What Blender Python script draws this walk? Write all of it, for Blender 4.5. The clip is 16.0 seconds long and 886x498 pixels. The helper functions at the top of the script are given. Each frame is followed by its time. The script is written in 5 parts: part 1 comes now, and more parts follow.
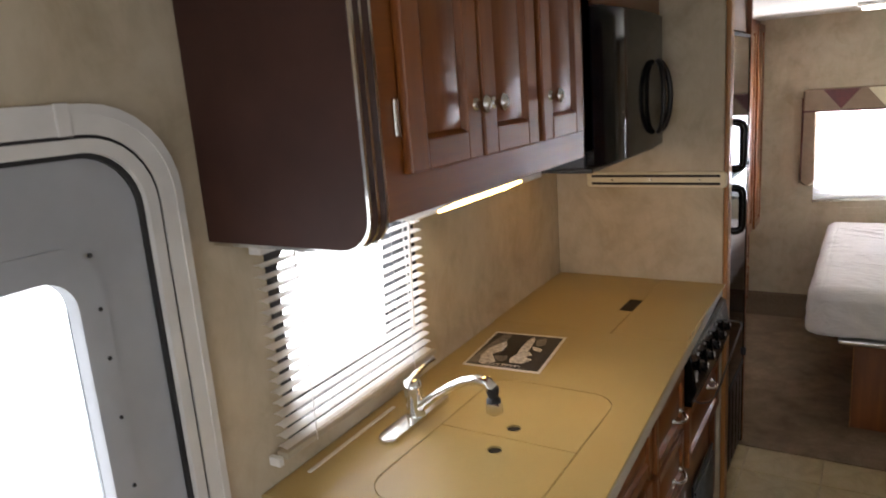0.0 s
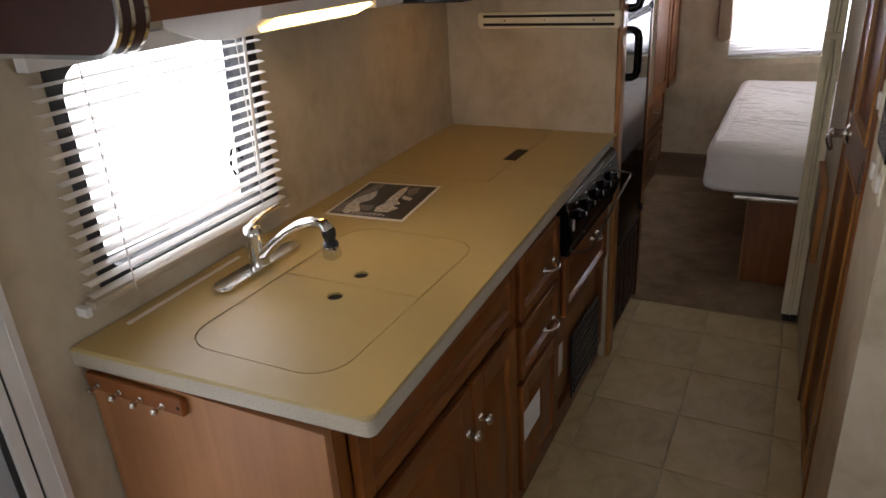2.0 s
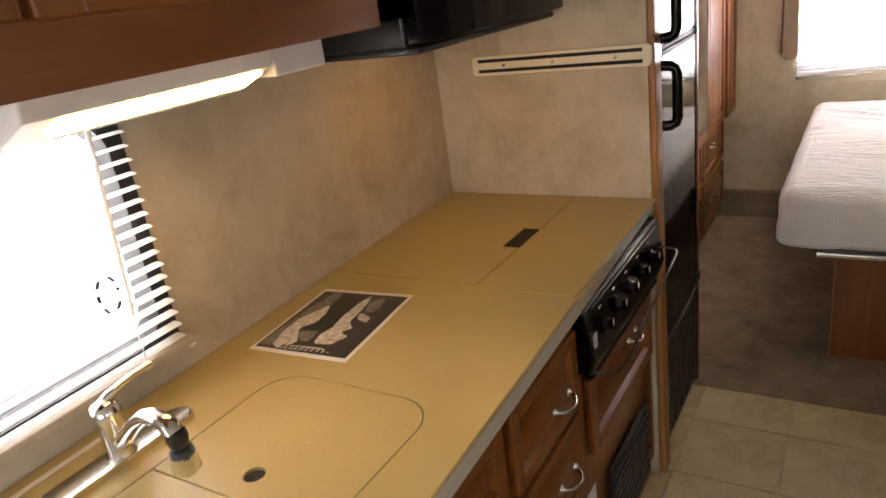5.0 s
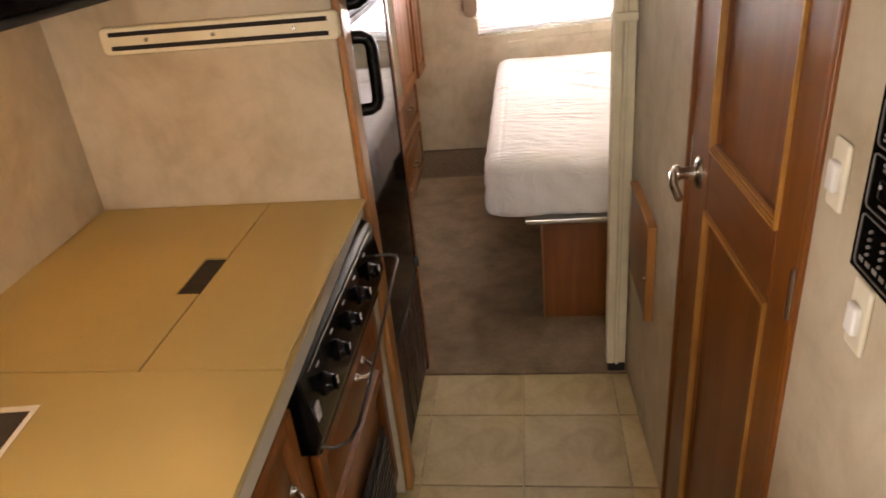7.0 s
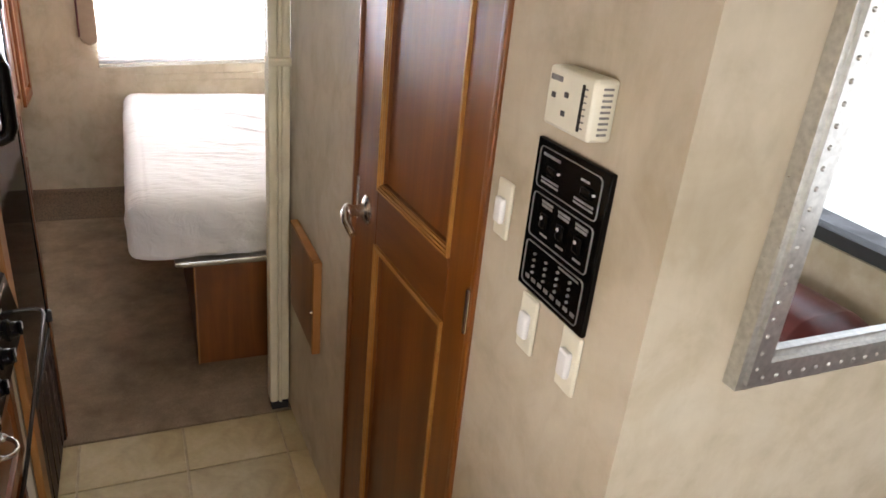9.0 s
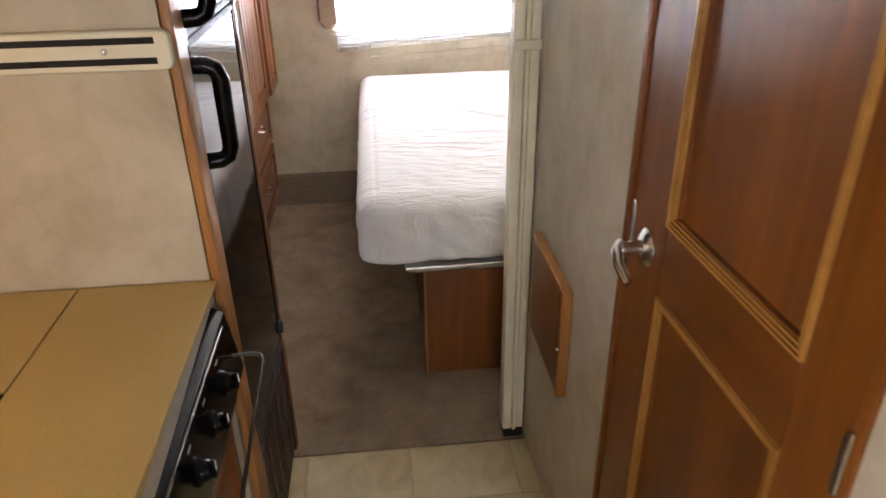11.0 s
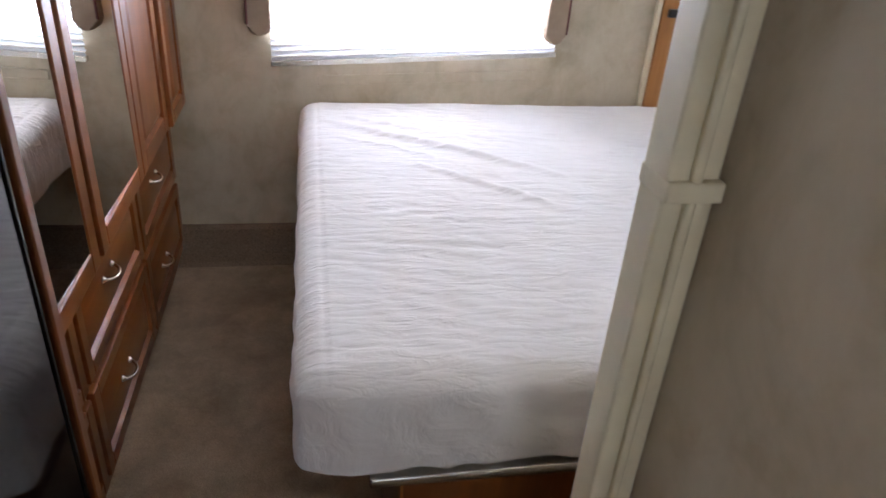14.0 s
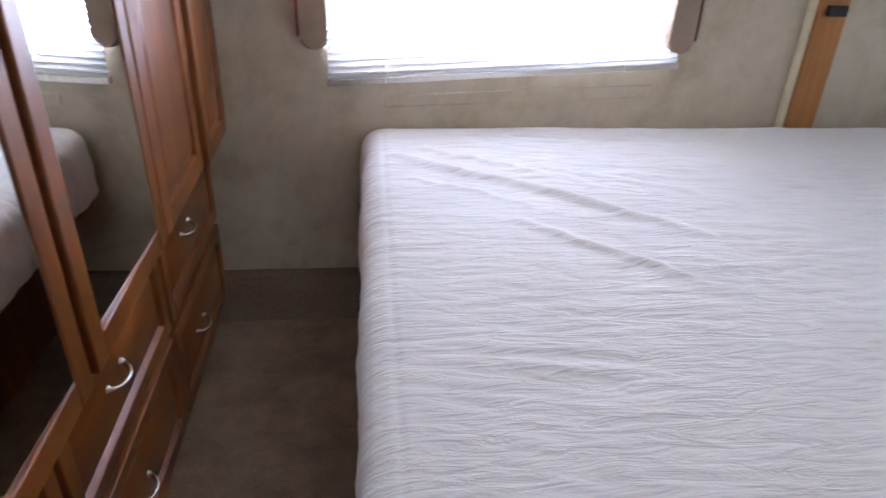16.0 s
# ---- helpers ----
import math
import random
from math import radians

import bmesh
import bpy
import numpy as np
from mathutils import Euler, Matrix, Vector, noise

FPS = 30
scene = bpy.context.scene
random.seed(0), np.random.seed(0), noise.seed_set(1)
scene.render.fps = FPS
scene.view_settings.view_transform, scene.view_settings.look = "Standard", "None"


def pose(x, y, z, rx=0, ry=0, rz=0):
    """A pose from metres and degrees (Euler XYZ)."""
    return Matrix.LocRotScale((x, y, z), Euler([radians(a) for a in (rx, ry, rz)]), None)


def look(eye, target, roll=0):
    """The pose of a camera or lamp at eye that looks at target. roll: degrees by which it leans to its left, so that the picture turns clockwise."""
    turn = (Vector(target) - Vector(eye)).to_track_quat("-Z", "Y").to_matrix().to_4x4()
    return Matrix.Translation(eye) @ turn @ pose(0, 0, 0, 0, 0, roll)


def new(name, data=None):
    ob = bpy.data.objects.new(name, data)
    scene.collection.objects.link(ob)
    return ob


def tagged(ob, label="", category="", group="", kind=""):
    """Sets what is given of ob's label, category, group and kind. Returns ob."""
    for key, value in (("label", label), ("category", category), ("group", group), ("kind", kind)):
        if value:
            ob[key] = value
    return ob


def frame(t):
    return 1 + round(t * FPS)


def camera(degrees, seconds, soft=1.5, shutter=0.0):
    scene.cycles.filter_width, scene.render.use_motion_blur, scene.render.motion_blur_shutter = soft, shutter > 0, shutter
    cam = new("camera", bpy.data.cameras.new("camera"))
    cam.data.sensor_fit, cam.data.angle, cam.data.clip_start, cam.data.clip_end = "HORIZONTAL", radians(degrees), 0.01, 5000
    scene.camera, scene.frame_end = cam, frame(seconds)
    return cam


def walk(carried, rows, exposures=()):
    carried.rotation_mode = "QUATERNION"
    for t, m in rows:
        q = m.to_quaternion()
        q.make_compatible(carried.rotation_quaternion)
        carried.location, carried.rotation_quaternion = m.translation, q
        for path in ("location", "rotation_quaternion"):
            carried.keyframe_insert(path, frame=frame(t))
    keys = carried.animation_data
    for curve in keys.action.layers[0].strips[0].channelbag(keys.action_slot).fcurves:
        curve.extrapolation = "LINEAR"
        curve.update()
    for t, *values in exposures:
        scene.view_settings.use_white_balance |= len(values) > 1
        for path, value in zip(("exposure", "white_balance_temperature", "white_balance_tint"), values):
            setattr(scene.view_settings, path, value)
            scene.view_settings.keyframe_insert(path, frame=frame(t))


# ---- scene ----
cam = camera(65.0, 16.0, 1.6, 0.3)
PATH = [
    (0, (0.089, -0.123, 1.666), (-0.95, 1.527, 1.223), -4.4),
    (0.5, (0.096, -0.086, 1.577), (-0.825, 1.602, 1.031), -5.6),
    (1, (0.114, -0.081, 1.557), (-0.681, 1.608, 0.84), -4.5),
    (1.5, (0.116, -0.02, 1.534), (-0.64, 1.658, 0.75), -3.4),
    (2, (0.21, 0.069, 1.538), (-0.648, 1.691, 0.742), -3.5),
    (2.5, (0.285, 0.159, 1.568), (-0.668, 1.73, 0.778), -3.7),
    (3, (0.264, 0.253, 1.557), (-0.725, 1.809, 0.782), -5.5),
    (3.5, (0.203, 0.315, 1.528), (-0.754, 1.894, 0.763), -7.4),
    (3.7, (0.149, 0.347, 1.521), (-0.765, 1.954, 0.757), -7.2),
    (5.8, (0.139, 0.845, 1.517), (-0.946, 2.382, 0.838), -8.8),
    (6, (0.087, 0.886, 1.512), (-0.866, 2.479, 0.766), -7.9),
    (6.5, (-0.002, 0.959, 1.5), (-0.47, 2.706, 0.646), -4.0),
    (7, (0.032, 1.038, 1.507), (-0.228, 2.798, 0.594), -5.8),
    (7.5, (0.007, 1.069, 1.494), (0.109, 2.838, 0.567), -4.1),
    (8, (-0.092, 1.01, 1.519), (0.564, 2.676, 0.628), 2.0),
    (8.2, (-0.142, 0.958, 1.522), (0.664, 2.596, 0.707), 6.3),
    (10.3, (0.058, 1.245, 1.488), (0.403, 3.014, 0.622), 1.5),
    (10.5, (0.046, 1.272, 1.489), (0.272, 3.049, 0.598), 0.2),
    (11, (-0.055, 1.406, 1.487), (0.109, 3.173, 0.564), -1.0),
    (11.5, (-0.078, 1.602, 1.479), (0.259, 3.344, 0.557), -1.0),
    (12, (0.004, 1.799, 1.488), (0.298, 3.551, 0.569), 0.8),
    (12.5, (-0.057, 1.982, 1.444), (0.054, 3.758, 0.531), 1.7),
    (13, (-0.117, 2.147, 1.443), (0.093, 3.891, 0.487), 2.2),
    (13.5, (-0.143, 2.227, 1.458), (0.285, 3.927, 0.495), 5.1),
    (14, (-0.088, 2.391, 1.444), (0.27, 4.106, 0.48), 4.4),
    (14.5, (-0.038, 2.577, 1.434), (-0.011, 4.315, 0.445), 0.5),
    (15, (-0.099, 2.731, 1.371), (-0.195, 4.485, 0.415), -0.7),
    (15.5, (-0.147, 2.852, 1.347), (-0.156, 4.605, 0.384), 1.3),
    (16, (-0.11, 2.914, 1.388), (0.091, 4.636, 0.392), 2.3),
]
EXPOSURES = [(0.0, -0.3, 6600, 18), (1.0, -0.82, 6300, 17), (1.5, -0.85, 6550, 20), (2.5, -0.8, 6600, 21), (3.5, -0.42, 6700, 21), (5.0, 0.1, 7150, 22), (6.0, 0.4, 7450, 23), (6.5, 0.28, 7550, 23), (7.0, 0.5, 7700, 24), (8.0, 0.58, 6750, 19), (10.5, 0.5, 6500, 18), (11.5, 0.68, 6250, 18), (12.5, 0.8, 6000, 17), (13.2, 0.47, 5950, 17), (14.0, -0.06, 5900, 19), (14.5, -0.08, 5650, 20), (15.0, -0.33, 5500, 22), (16.0, -0.37, 5650, 21)]
walk(cam, [(t, look(eye, target, roll)) for t, eye, target, roll in PATH], EXPOSURES)


# ---- world, sun, window light, exposure ----
world = bpy.data.worlds.new("overcast_sky")
scene.world = world
world.use_nodes = True
wn = world.node_tree
sky = wn.nodes.new("ShaderNodeTexSky")
sky.sky_type = "NISHITA"
sky.sun_disc = False
sky.sun_elevation = radians(50)
sky.sun_rotation = radians(200)
wn.links.new(sky.outputs[0], wn.nodes["Background"].inputs[0])
wn.nodes["Background"].inputs[1].default_value = 0.15

sun = new("sun", bpy.data.lights.new("sun", "SUN"))
sun.data.energy, sun.data.angle, sun.data.color = 1.0, radians(12), (1.0, 0.96, 0.9)
sun.matrix_world = look((-4, -6, 9), (0, 1, 0))


def window_light(name, eye, target, wide, high, watts, tint=(0.93, 0.97, 1.0)):
    """Sky light standing in a window opening."""
    lamp = new(name, bpy.data.lights.new(name, "AREA"))
    lamp.data.shape, lamp.data.size, lamp.data.size_y = "RECTANGLE", wide, high
    lamp.data.energy, lamp.data.color = watts, tint
    lamp.matrix_world = look(eye, target)
    return lamp


# ---- materials ----
def material(name, rough=0.5, metal=0.0, spec=0.5):
    m = bpy.data.materials.new(name)
    m.use_nodes = True
    b = m.node_tree.nodes["Principled BSDF"]
    b.inputs["Roughness"].default_value = rough
    b.inputs["Metallic"].default_value = metal
    b.inputs["Specular IOR Level"].default_value = spec
    return m, m.node_tree, b


def coords(nt, scale):
    tc = nt.nodes.new("ShaderNodeTexCoord")
    mp = nt.nodes.new("ShaderNodeMapping")
    mp.inputs["Scale"].default_value = scale
    nt.links.new(tc.outputs["Object"], mp.inputs[0])
    return mp.outputs[0]


def noise_tex(nt, vec, scale, detail=4.0, rough=0.55, distort=0.0):
    n = nt.nodes.new("ShaderNodeTexNoise")
    n.inputs["Scale"].default_value = scale
    n.inputs["Detail"].default_value = detail
    n.inputs["Roughness"].default_value = rough
    n.inputs["Distortion"].default_value = distort
    nt.links.new(vec, n.inputs["Vector"])
    return n.outputs["Fac"]


def ramp(nt, fac, stops):
    r = nt.nodes.new("ShaderNodeValToRGB")
    while len(r.color_ramp.elements) < len(stops):
        r.color_ramp.elements.new(0.5)
    for e, (p, c) in zip(r.color_ramp.elements, stops):
        e.position, e.color = p, (*c, 1.0)
    nt.links.new(fac, r.inputs[0])
    return r.outputs[0]


def mix(nt, a, b, fac=0.5, kind="MIX"):
    m = nt.nodes.new("ShaderNodeMix")
    m.data_type, m.blend_type = "RGBA", kind
    if isinstance(fac, float):
        m.inputs[0].default_value = fac
    else:
        nt.links.new(fac, m.inputs[0])
    for slot, v in ((6, a), (7, b)):
        if isinstance(v, tuple):
            m.inputs[slot].default_value = (*v, 1.0)
        else:
            nt.links.new(v, m.inputs[slot])
    return m.outputs[2]


def bump(nt, b, height, strength, distance=0.002):
    n = nt.nodes.new("ShaderNodeBump")
    n.inputs["Strength"].default_value = strength
    n.inputs["Distance"].default_value = distance
    nt.links.new(height, n.inputs["Height"])
    nt.links.new(n.outputs[0], b.inputs["Normal"])


def rough_from(nt, b, fac, lo, hi):
    r = nt.nodes.new("ShaderNodeMapRange")
    r.inputs["To Min"].default_value, r.inputs["To Max"].default_value = lo, hi
    nt.links.new(fac, r.inputs[0])
    nt.links.new(r.outputs[0], b.inputs["Roughness"])


def plain(name, colour, rough=0.5, metal=0.0, wear=0.08, scale=30.0, spec=0.5):
    """One colour with faint blotches and uneven gloss."""
    m, nt, b = material(name, rough, metal, spec)
    v = coords(nt, (1, 1, 1))
    n = noise_tex(nt, v, scale)
    dark = tuple(c * (1 - wear * 2) for c in colour)
    light = tuple(min(1.0, c * (1 + wear)) for c in colour)
    nt.links.new(ramp(nt, n, ((0.3, dark), (0.7, light))), b.inputs["Base Color"])
    rough_from(nt, b, noise_tex(nt, v, scale * 2.3), max(0.02, rough * 0.8), min(1, rough * 1.2))
    return m


def wood(name, dark, light, grain, rough=0.34):
    """Stained timber with grain along one axis: 0 x, 1 y, 2 z."""
    m, nt, b = material(name, rough)
    s = [15.0, 15.0, 15.0]
    s[grain] = 1.3
    v = coords(nt, tuple(s))
    n1 = noise_tex(nt, v, 1.0, 5.0, 0.6, 0.6)
    s2 = [120.0, 120.0, 120.0]
    s2[grain] = 4.0
    n2 = noise_tex(nt, coords(nt, tuple(s2)), 1.0, 3.0)
    n3 = noise_tex(nt, coords(nt, (1, 1, 1)), 5.0, 3.0)
    c = ramp(nt, n1, ((0.28, dark), (0.55, tuple((a + d) / 2 for a, d in zip(dark, light))), (0.75, light)))
    c = mix(nt, c, ramp(nt, n2, ((0.3, (0.66, 0.58, 0.52)), (0.6, (1, 1, 1)))), 0.28, "MULTIPLY")
    c = mix(nt, c, ramp(nt, n3, ((0.3, (0.75, 0.72, 0.7)), (0.7, (1.1, 1.08, 1.05)))), 0.6, "MULTIPLY")
    oi = nt.nodes.new("ShaderNodeObjectInfo")
    tone = ramp(nt, oi.outputs["Random"], ((0.0, (0.88, 0.86, 0.85)), (1.0, (1.06, 1.05, 1.04))))
    nt.links.new(mix(nt, c, tone, 1.0, "MULTIPLY"), b.inputs["Base Color"])
    rough_from(nt, b, n3, rough * 0.8, rough * 1.35)
    bump(nt, b, n2, 0.12, 0.001)
    b.inputs["Coat Weight"].default_value = 0.08
    b.inputs["Coat Roughness"].default_value = 0.25
    return m


def wallpaper():
    m, nt, b = material("mottled_wallcovering", 0.6, 0, 0.35)
    v = coords(nt, (1, 1, 1))
    n1 = noise_tex(nt, v, 3.2, 6.0, 0.62, 0.8)
    n2 = noise_tex(nt, v, 8.0, 5.0, 0.6, 0.5)
    n3 = noise_tex(nt, v, 420.0, 2.0)
    n4 = noise_tex(nt, coords(nt, (1.0, 1.0, 0.45)), 26.0, 4.0, 0.6, 0.4)
    c = ramp(nt, n1, ((0.28, (0.385, 0.325, 0.225)), (0.5, (0.50, 0.43, 0.315)), (0.72, (0.565, 0.50, 0.38))))
    c = mix(nt, c, ramp(nt, n2, ((0.36, (0.86, 0.83, 0.77)), (0.5, (1, 1, 1)), (0.66, (1.05, 1.05, 1.04)))), 0.7, "MULTIPLY")
    c = mix(nt, c, ramp(nt, n4, ((0.35, (0.90, 0.885, 0.86)), (0.55, (1, 1, 1)))), 0.55, "MULTIPLY")
    nt.links.new(c, b.inputs["Base Color"])
    rough_from(nt, b, n1, 0.5, 0.68)
    bump(nt, b, n3, 0.10, 0.001)
    return m


def laminate():
    m, nt, b = material("speckled_laminate", 0.36, 0, 0.5)
    v = coords(nt, (1, 1, 1))
    n1 = noise_tex(nt, v, 900.0, 2.0)
    n2 = noise_tex(nt, v, 4.0, 4.0)
    c = ramp(nt, n1, ((0.36, (0.32, 0.235, 0.105)), (0.47, (0.43, 0.332, 0.128)), (0.6, (0.46, 0.356, 0.142)), (0.7, (0.56, 0.45, 0.25))))
    c = mix(nt, c, ramp(nt, n2, ((0.3, (0.93, 0.92, 0.90)), (0.7, (1.03, 1.03, 1.03)))), 1.0, "MULTIPLY")
    nt.links.new(c, b.inputs["Base Color"])
    rough_from(nt, b, n2, 0.31, 0.42)
    bump(nt, b, n1, 0.05, 0.0005)
    return m


def carpet():
    m, nt, b = material("taupe_carpet", 0.95, 0, 0.1)
    v = coords(nt, (1, 1, 1))
    n1 = noise_tex(nt, v, 320.0, 3.0)
    n2 = noise_tex(nt, v, 9.0, 5.0, 0.65)
    n3 = noise_tex(nt, v, 2.5, 3.0)
    c = ramp(nt, n2, ((0.3, (0.205, 0.147, 0.095)), (0.7, (0.335, 0.252, 0.172))))
    c = mix(nt, c, ramp(nt, n1, ((0.3, (0.6, 0.58, 0.55)), (0.7, (1.15, 1.15, 1.15)))), 0.7, "MULTIPLY")
    c = mix(nt, c, ramp(nt, n3, ((0.35, (0.85, 0.84, 0.82)), (0.65, (1.08, 1.07, 1.05)))), 1.0, "MULTIPLY")
    nt.links.new(c, b.inputs["Base Color"])
    bump(nt, b, n1, 0.8, 0.004)
    return m


def tile_vinyl():
    m, nt, b = material("beige_floor_tile", 0.38, 0, 0.45)
    v = coords(nt, (1, 1, 1))
    n1 = noise_tex(nt, v, 6.0, 6.0, 0.62, 1.0)
    n2 = noise_tex(nt, v, 60.0, 3.0)
    oi = nt.nodes.new("ShaderNodeObjectInfo")
    c = ramp(nt, n1, ((0.3, (0.37, 0.28, 0.14)), (0.5, (0.475, 0.375, 0.195)), (0.7, (0.54, 0.435, 0.25))))
    c = mix(nt, c, ramp(nt, n2, ((0.35, (0.9, 0.89, 0.87)), (0.6, (1, 1, 1)))), 0.6, "MULTIPLY")
    tone = ramp(nt, oi.outputs["Random"], ((0.0, (0.93, 0.92, 0.90)), (1.0, (1.05, 1.04, 1.03))))
    nt.links.new(mix(nt, c, tone, 1.0, "MULTIPLY"), b.inputs["Base Color"])
    rough_from(nt, b, n1, 0.3, 0.46)
    bump(nt, b, n2, 0.08, 0.001)
    return m


def bedding():
    m, nt, b = material("white_quilted_cotton", 0.85, 0, 0.2)
    v = coords(nt, (1, 1, 1))
    n1 = noise_tex(nt, coords(nt, (8.0, 40.0, 14.0)), 1.0, 4.0, 0.6, 0.9)
    n2 = noise_tex(nt, v, 260.0, 2.0)
    n3 = noise_tex(nt, v, 3.0, 3.0)
    nt.links.new(ramp(nt, n3, ((0.3, (0.78, 0.755, 0.735)), (0.7, (0.85, 0.83, 0.815)))), b.inputs["Base Color"])
    add = nt.nodes.new("ShaderNodeMath")
    add.operation = "MULTIPLY_ADD"
    nt.links.new(n2, add.inputs[0])
    add.inputs[1].default_value = 0.06
    nt.links.new(n1, add.inputs[2])
    bump(nt, b, add.outputs[0], 0.75, 0.012)
    b.inputs["Sheen Weight"].default_value = 0.2
    return m


def see_through(name, tint, rough=0.0):
    m, nt, b = material(name, rough)
    b.inputs["Base Color"].default_value = (*tint, 1)
    b.inputs["Transmission Weight"].default_value = 1.0
    b.inputs["IOR"].default_value = 1.1
    return m


def translucent(name, colour, through_part=0.5):
    """A thin white slat or cloth that lets light through."""
    m, nt, b = material(name, 0.45)
    v = coords(nt, (1, 1, 1))
    c = ramp(nt, noise_tex(nt, v, 20.0), ((0.3, tuple(k * 0.94 for k in colour)), (0.7, colour)))
    nt.links.new(c, b.inputs["Base Color"])
    tr = nt.nodes.new("ShaderNodeBsdfTranslucent")
    nt.links.new(c, tr.inputs[0])
    mx = nt.nodes.new("ShaderNodeMixShader")
    mx.inputs[0].default_value = through_part
    nt.links.new(b.outputs[0], mx.inputs[1])
    nt.links.new(tr.outputs[0], mx.inputs[2])
    nt.links.new(mx.outputs[0], nt.nodes["Material Output"].inputs[0])
    return m


def glowing(name, colour, strength):
    m, nt, b = material(name, 0.4)
    b.inputs["Base Color"].default_value = (0.85, 0.85, 0.8, 1)
    b.inputs["Emission Color"].default_value = (*colour, 1)
    b.inputs["Emission Strength"].default_value = strength
    return m


CHERRY_D, CHERRY_L = (0.134, 0.036, 0.006), (0.262, 0.088, 0.014)
WOOD_V = wood("cherry_wood_upright", CHERRY_D, CHERRY_L, 2)
WOOD_H = wood("cherry_wood_level", CHERRY_D, CHERRY_L, 1)
WOOD_X = wood("cherry_wood_across", CHERRY_D, CHERRY_L, 0)
WOOD_PALE = wood("pale_cherry_panel", (0.31, 0.135, 0.05), (0.41, 0.20, 0.085), 2, 0.42)
WOOD_EDGE = wood("golden_oak_edge", (0.35, 0.145, 0.033), (0.51, 0.245, 0.062), 2, 0.4)
WOOD_DOOR = wood("dark_cherry_door", (0.13, 0.036, 0.004), (0.255, 0.084, 0.009), 2, 0.36)
WOOD_DOOR_H = wood("dark_cherry_rail", (0.13, 0.036, 0.004), (0.255, 0.084, 0.009), 1, 0.36)
# Golden highlight of the door mouldings, put into the bead colour.
WOOD_BEAD = wood("bead_highlight", (0.36, 0.16, 0.03), (0.54, 0.28, 0.06), 1, 0.35)
WALL = wallpaper()
LAMINATE = laminate()
# The same laminate, paled to paint in sky light along its edge.
LAMINATE_EDGE = plain("skylit_laminate_edge", (0.43, 0.385, 0.30), 0.4, 0, 0.08, 300)
CARPET = carpet()
TILE = tile_vinyl()
GROUT = plain("tile_joint", (0.44, 0.345, 0.20), 0.7, 0, 0.12, 40)
CARPET_STRIP = plain("dark_taupe_carpet_strip", (0.165, 0.118, 0.078), 0.95, 0, 0.2, 160, 0.1)
BEDDING = bedding()
BROWN_VINYL = plain("dark_brown_vinyl", (0.046, 0.019, 0.014), 0.5, 0, 0.12, 8, 0.25)
CHROME = plain("chrome", (0.78, 0.78, 0.76), 0.12, 1.0, 0.012, 8)
NICKEL = plain("brushed_nickel", (0.64, 0.62, 0.57), 0.24, 1.0, 0.012, 8)
BLACK_GLOSS = plain("black_gloss", (0.004, 0.004, 0.005), 0.09, 0, 0.1, 6, 0.2)
PANEL_BLACK = plain("black_enamel", (0.003, 0.003, 0.003), 0.17, 0, 0.1, 6, 0.2)
FRIDGE_BLACK = plain("black_acrylic_door", (0.005, 0.004, 0.004), 0.05, 0, 0.1, 4, 0.48)
BLACK_PLASTIC = plain("black_plastic", (0.012, 0.011, 0.011), 0.35, 0, 0.1, 40)
# Near-black that paints the shade inside holes, slots and gaps.
DARK_VOID = plain("recess_shade", (0.012, 0.010, 0.009), 0.8, 0, 0.1, 20)
WHITE_PLASTIC = plain("white_plastic", (0.74, 0.73, 0.70), 0.4, 0, 0.04, 20)
CREAM = plain("cream_plastic", (0.72, 0.66, 0.47), 0.42, 0, 0.05, 12)
IVORY = plain("ivory_switch_plastic", (0.70, 0.66, 0.52), 0.35, 0, 0.04, 20)
GREY_PANEL = plain("grey_screen_door_panel", (0.39, 0.415, 0.44), 0.5, 0, 0.06, 6)
WHITE_PAINT = plain("white_enamel_frame", (0.66, 0.655, 0.63), 0.4, 0, 0.05, 9)
RUBBER = plain("black_rubber", (0.015, 0.015, 0.016), 0.6, 0, 0.1, 40)
CEILING_MAT = plain("white_ceiling_fabric", (0.68, 0.655, 0.60), 0.85, 0, 0.04, 60)
MIRROR = plain("mirror_glass", (0.86, 0.88, 0.87), 0.012, 1.0, 0.01, 4)
GLASS = see_through("window_glass", (0.95, 0.98, 0.97))
SLAT = translucent("white_blind_slat", (0.86, 0.85, 0.83), 0.5)
SLAT_REAR = translucent("blue_white_blind_slat", (0.78, 0.80, 0.84), 0.09)
VALANCE = plain("taupe_padded_cloth", (0.30, 0.225, 0.16), 0.9, 0, 0.06, 18, 0.15)
BURGUNDY = plain("burgundy_leather", (0.11, 0.018, 0.018), 0.35, 0, 0.15, 25)
BROWN_CLOTH = plain("brown_patterned_cloth", (0.13, 0.085, 0.05), 0.9, 0, 0.2, 45, 0.1)
PAPER = plain("white_paper", (0.74, 0.73, 0.70), 0.7, 0, 0.03, 60)
INK = plain("dark_grey_print", (0.035, 0.033, 0.035), 0.45, 0, 0.15, 60)
INK_PALE = plain("pale_grey_print", (0.62, 0.60, 0.57), 0.5, 0, 0.25, 90)
INK_MID = plain("mid_grey_print", (0.20, 0.19, 0.18), 0.5, 0, 0.25, 70)
GLOW_TUBE = glowing("lit_diffuser", (1.0, 0.58, 0.15), 24.0)
GLOW_CEIL = glowing("lit_ceiling_lens", (1.0, 0.93, 0.82), 8.0)
GLOW_WARM = glowing("lit_warm_bulb_lens", (1.0, 0.56, 0.18), 22.0)
DARK_METAL = plain("dark_steel_bar", (0.09, 0.085, 0.08), 0.3, 1.0, 0.06, 30)
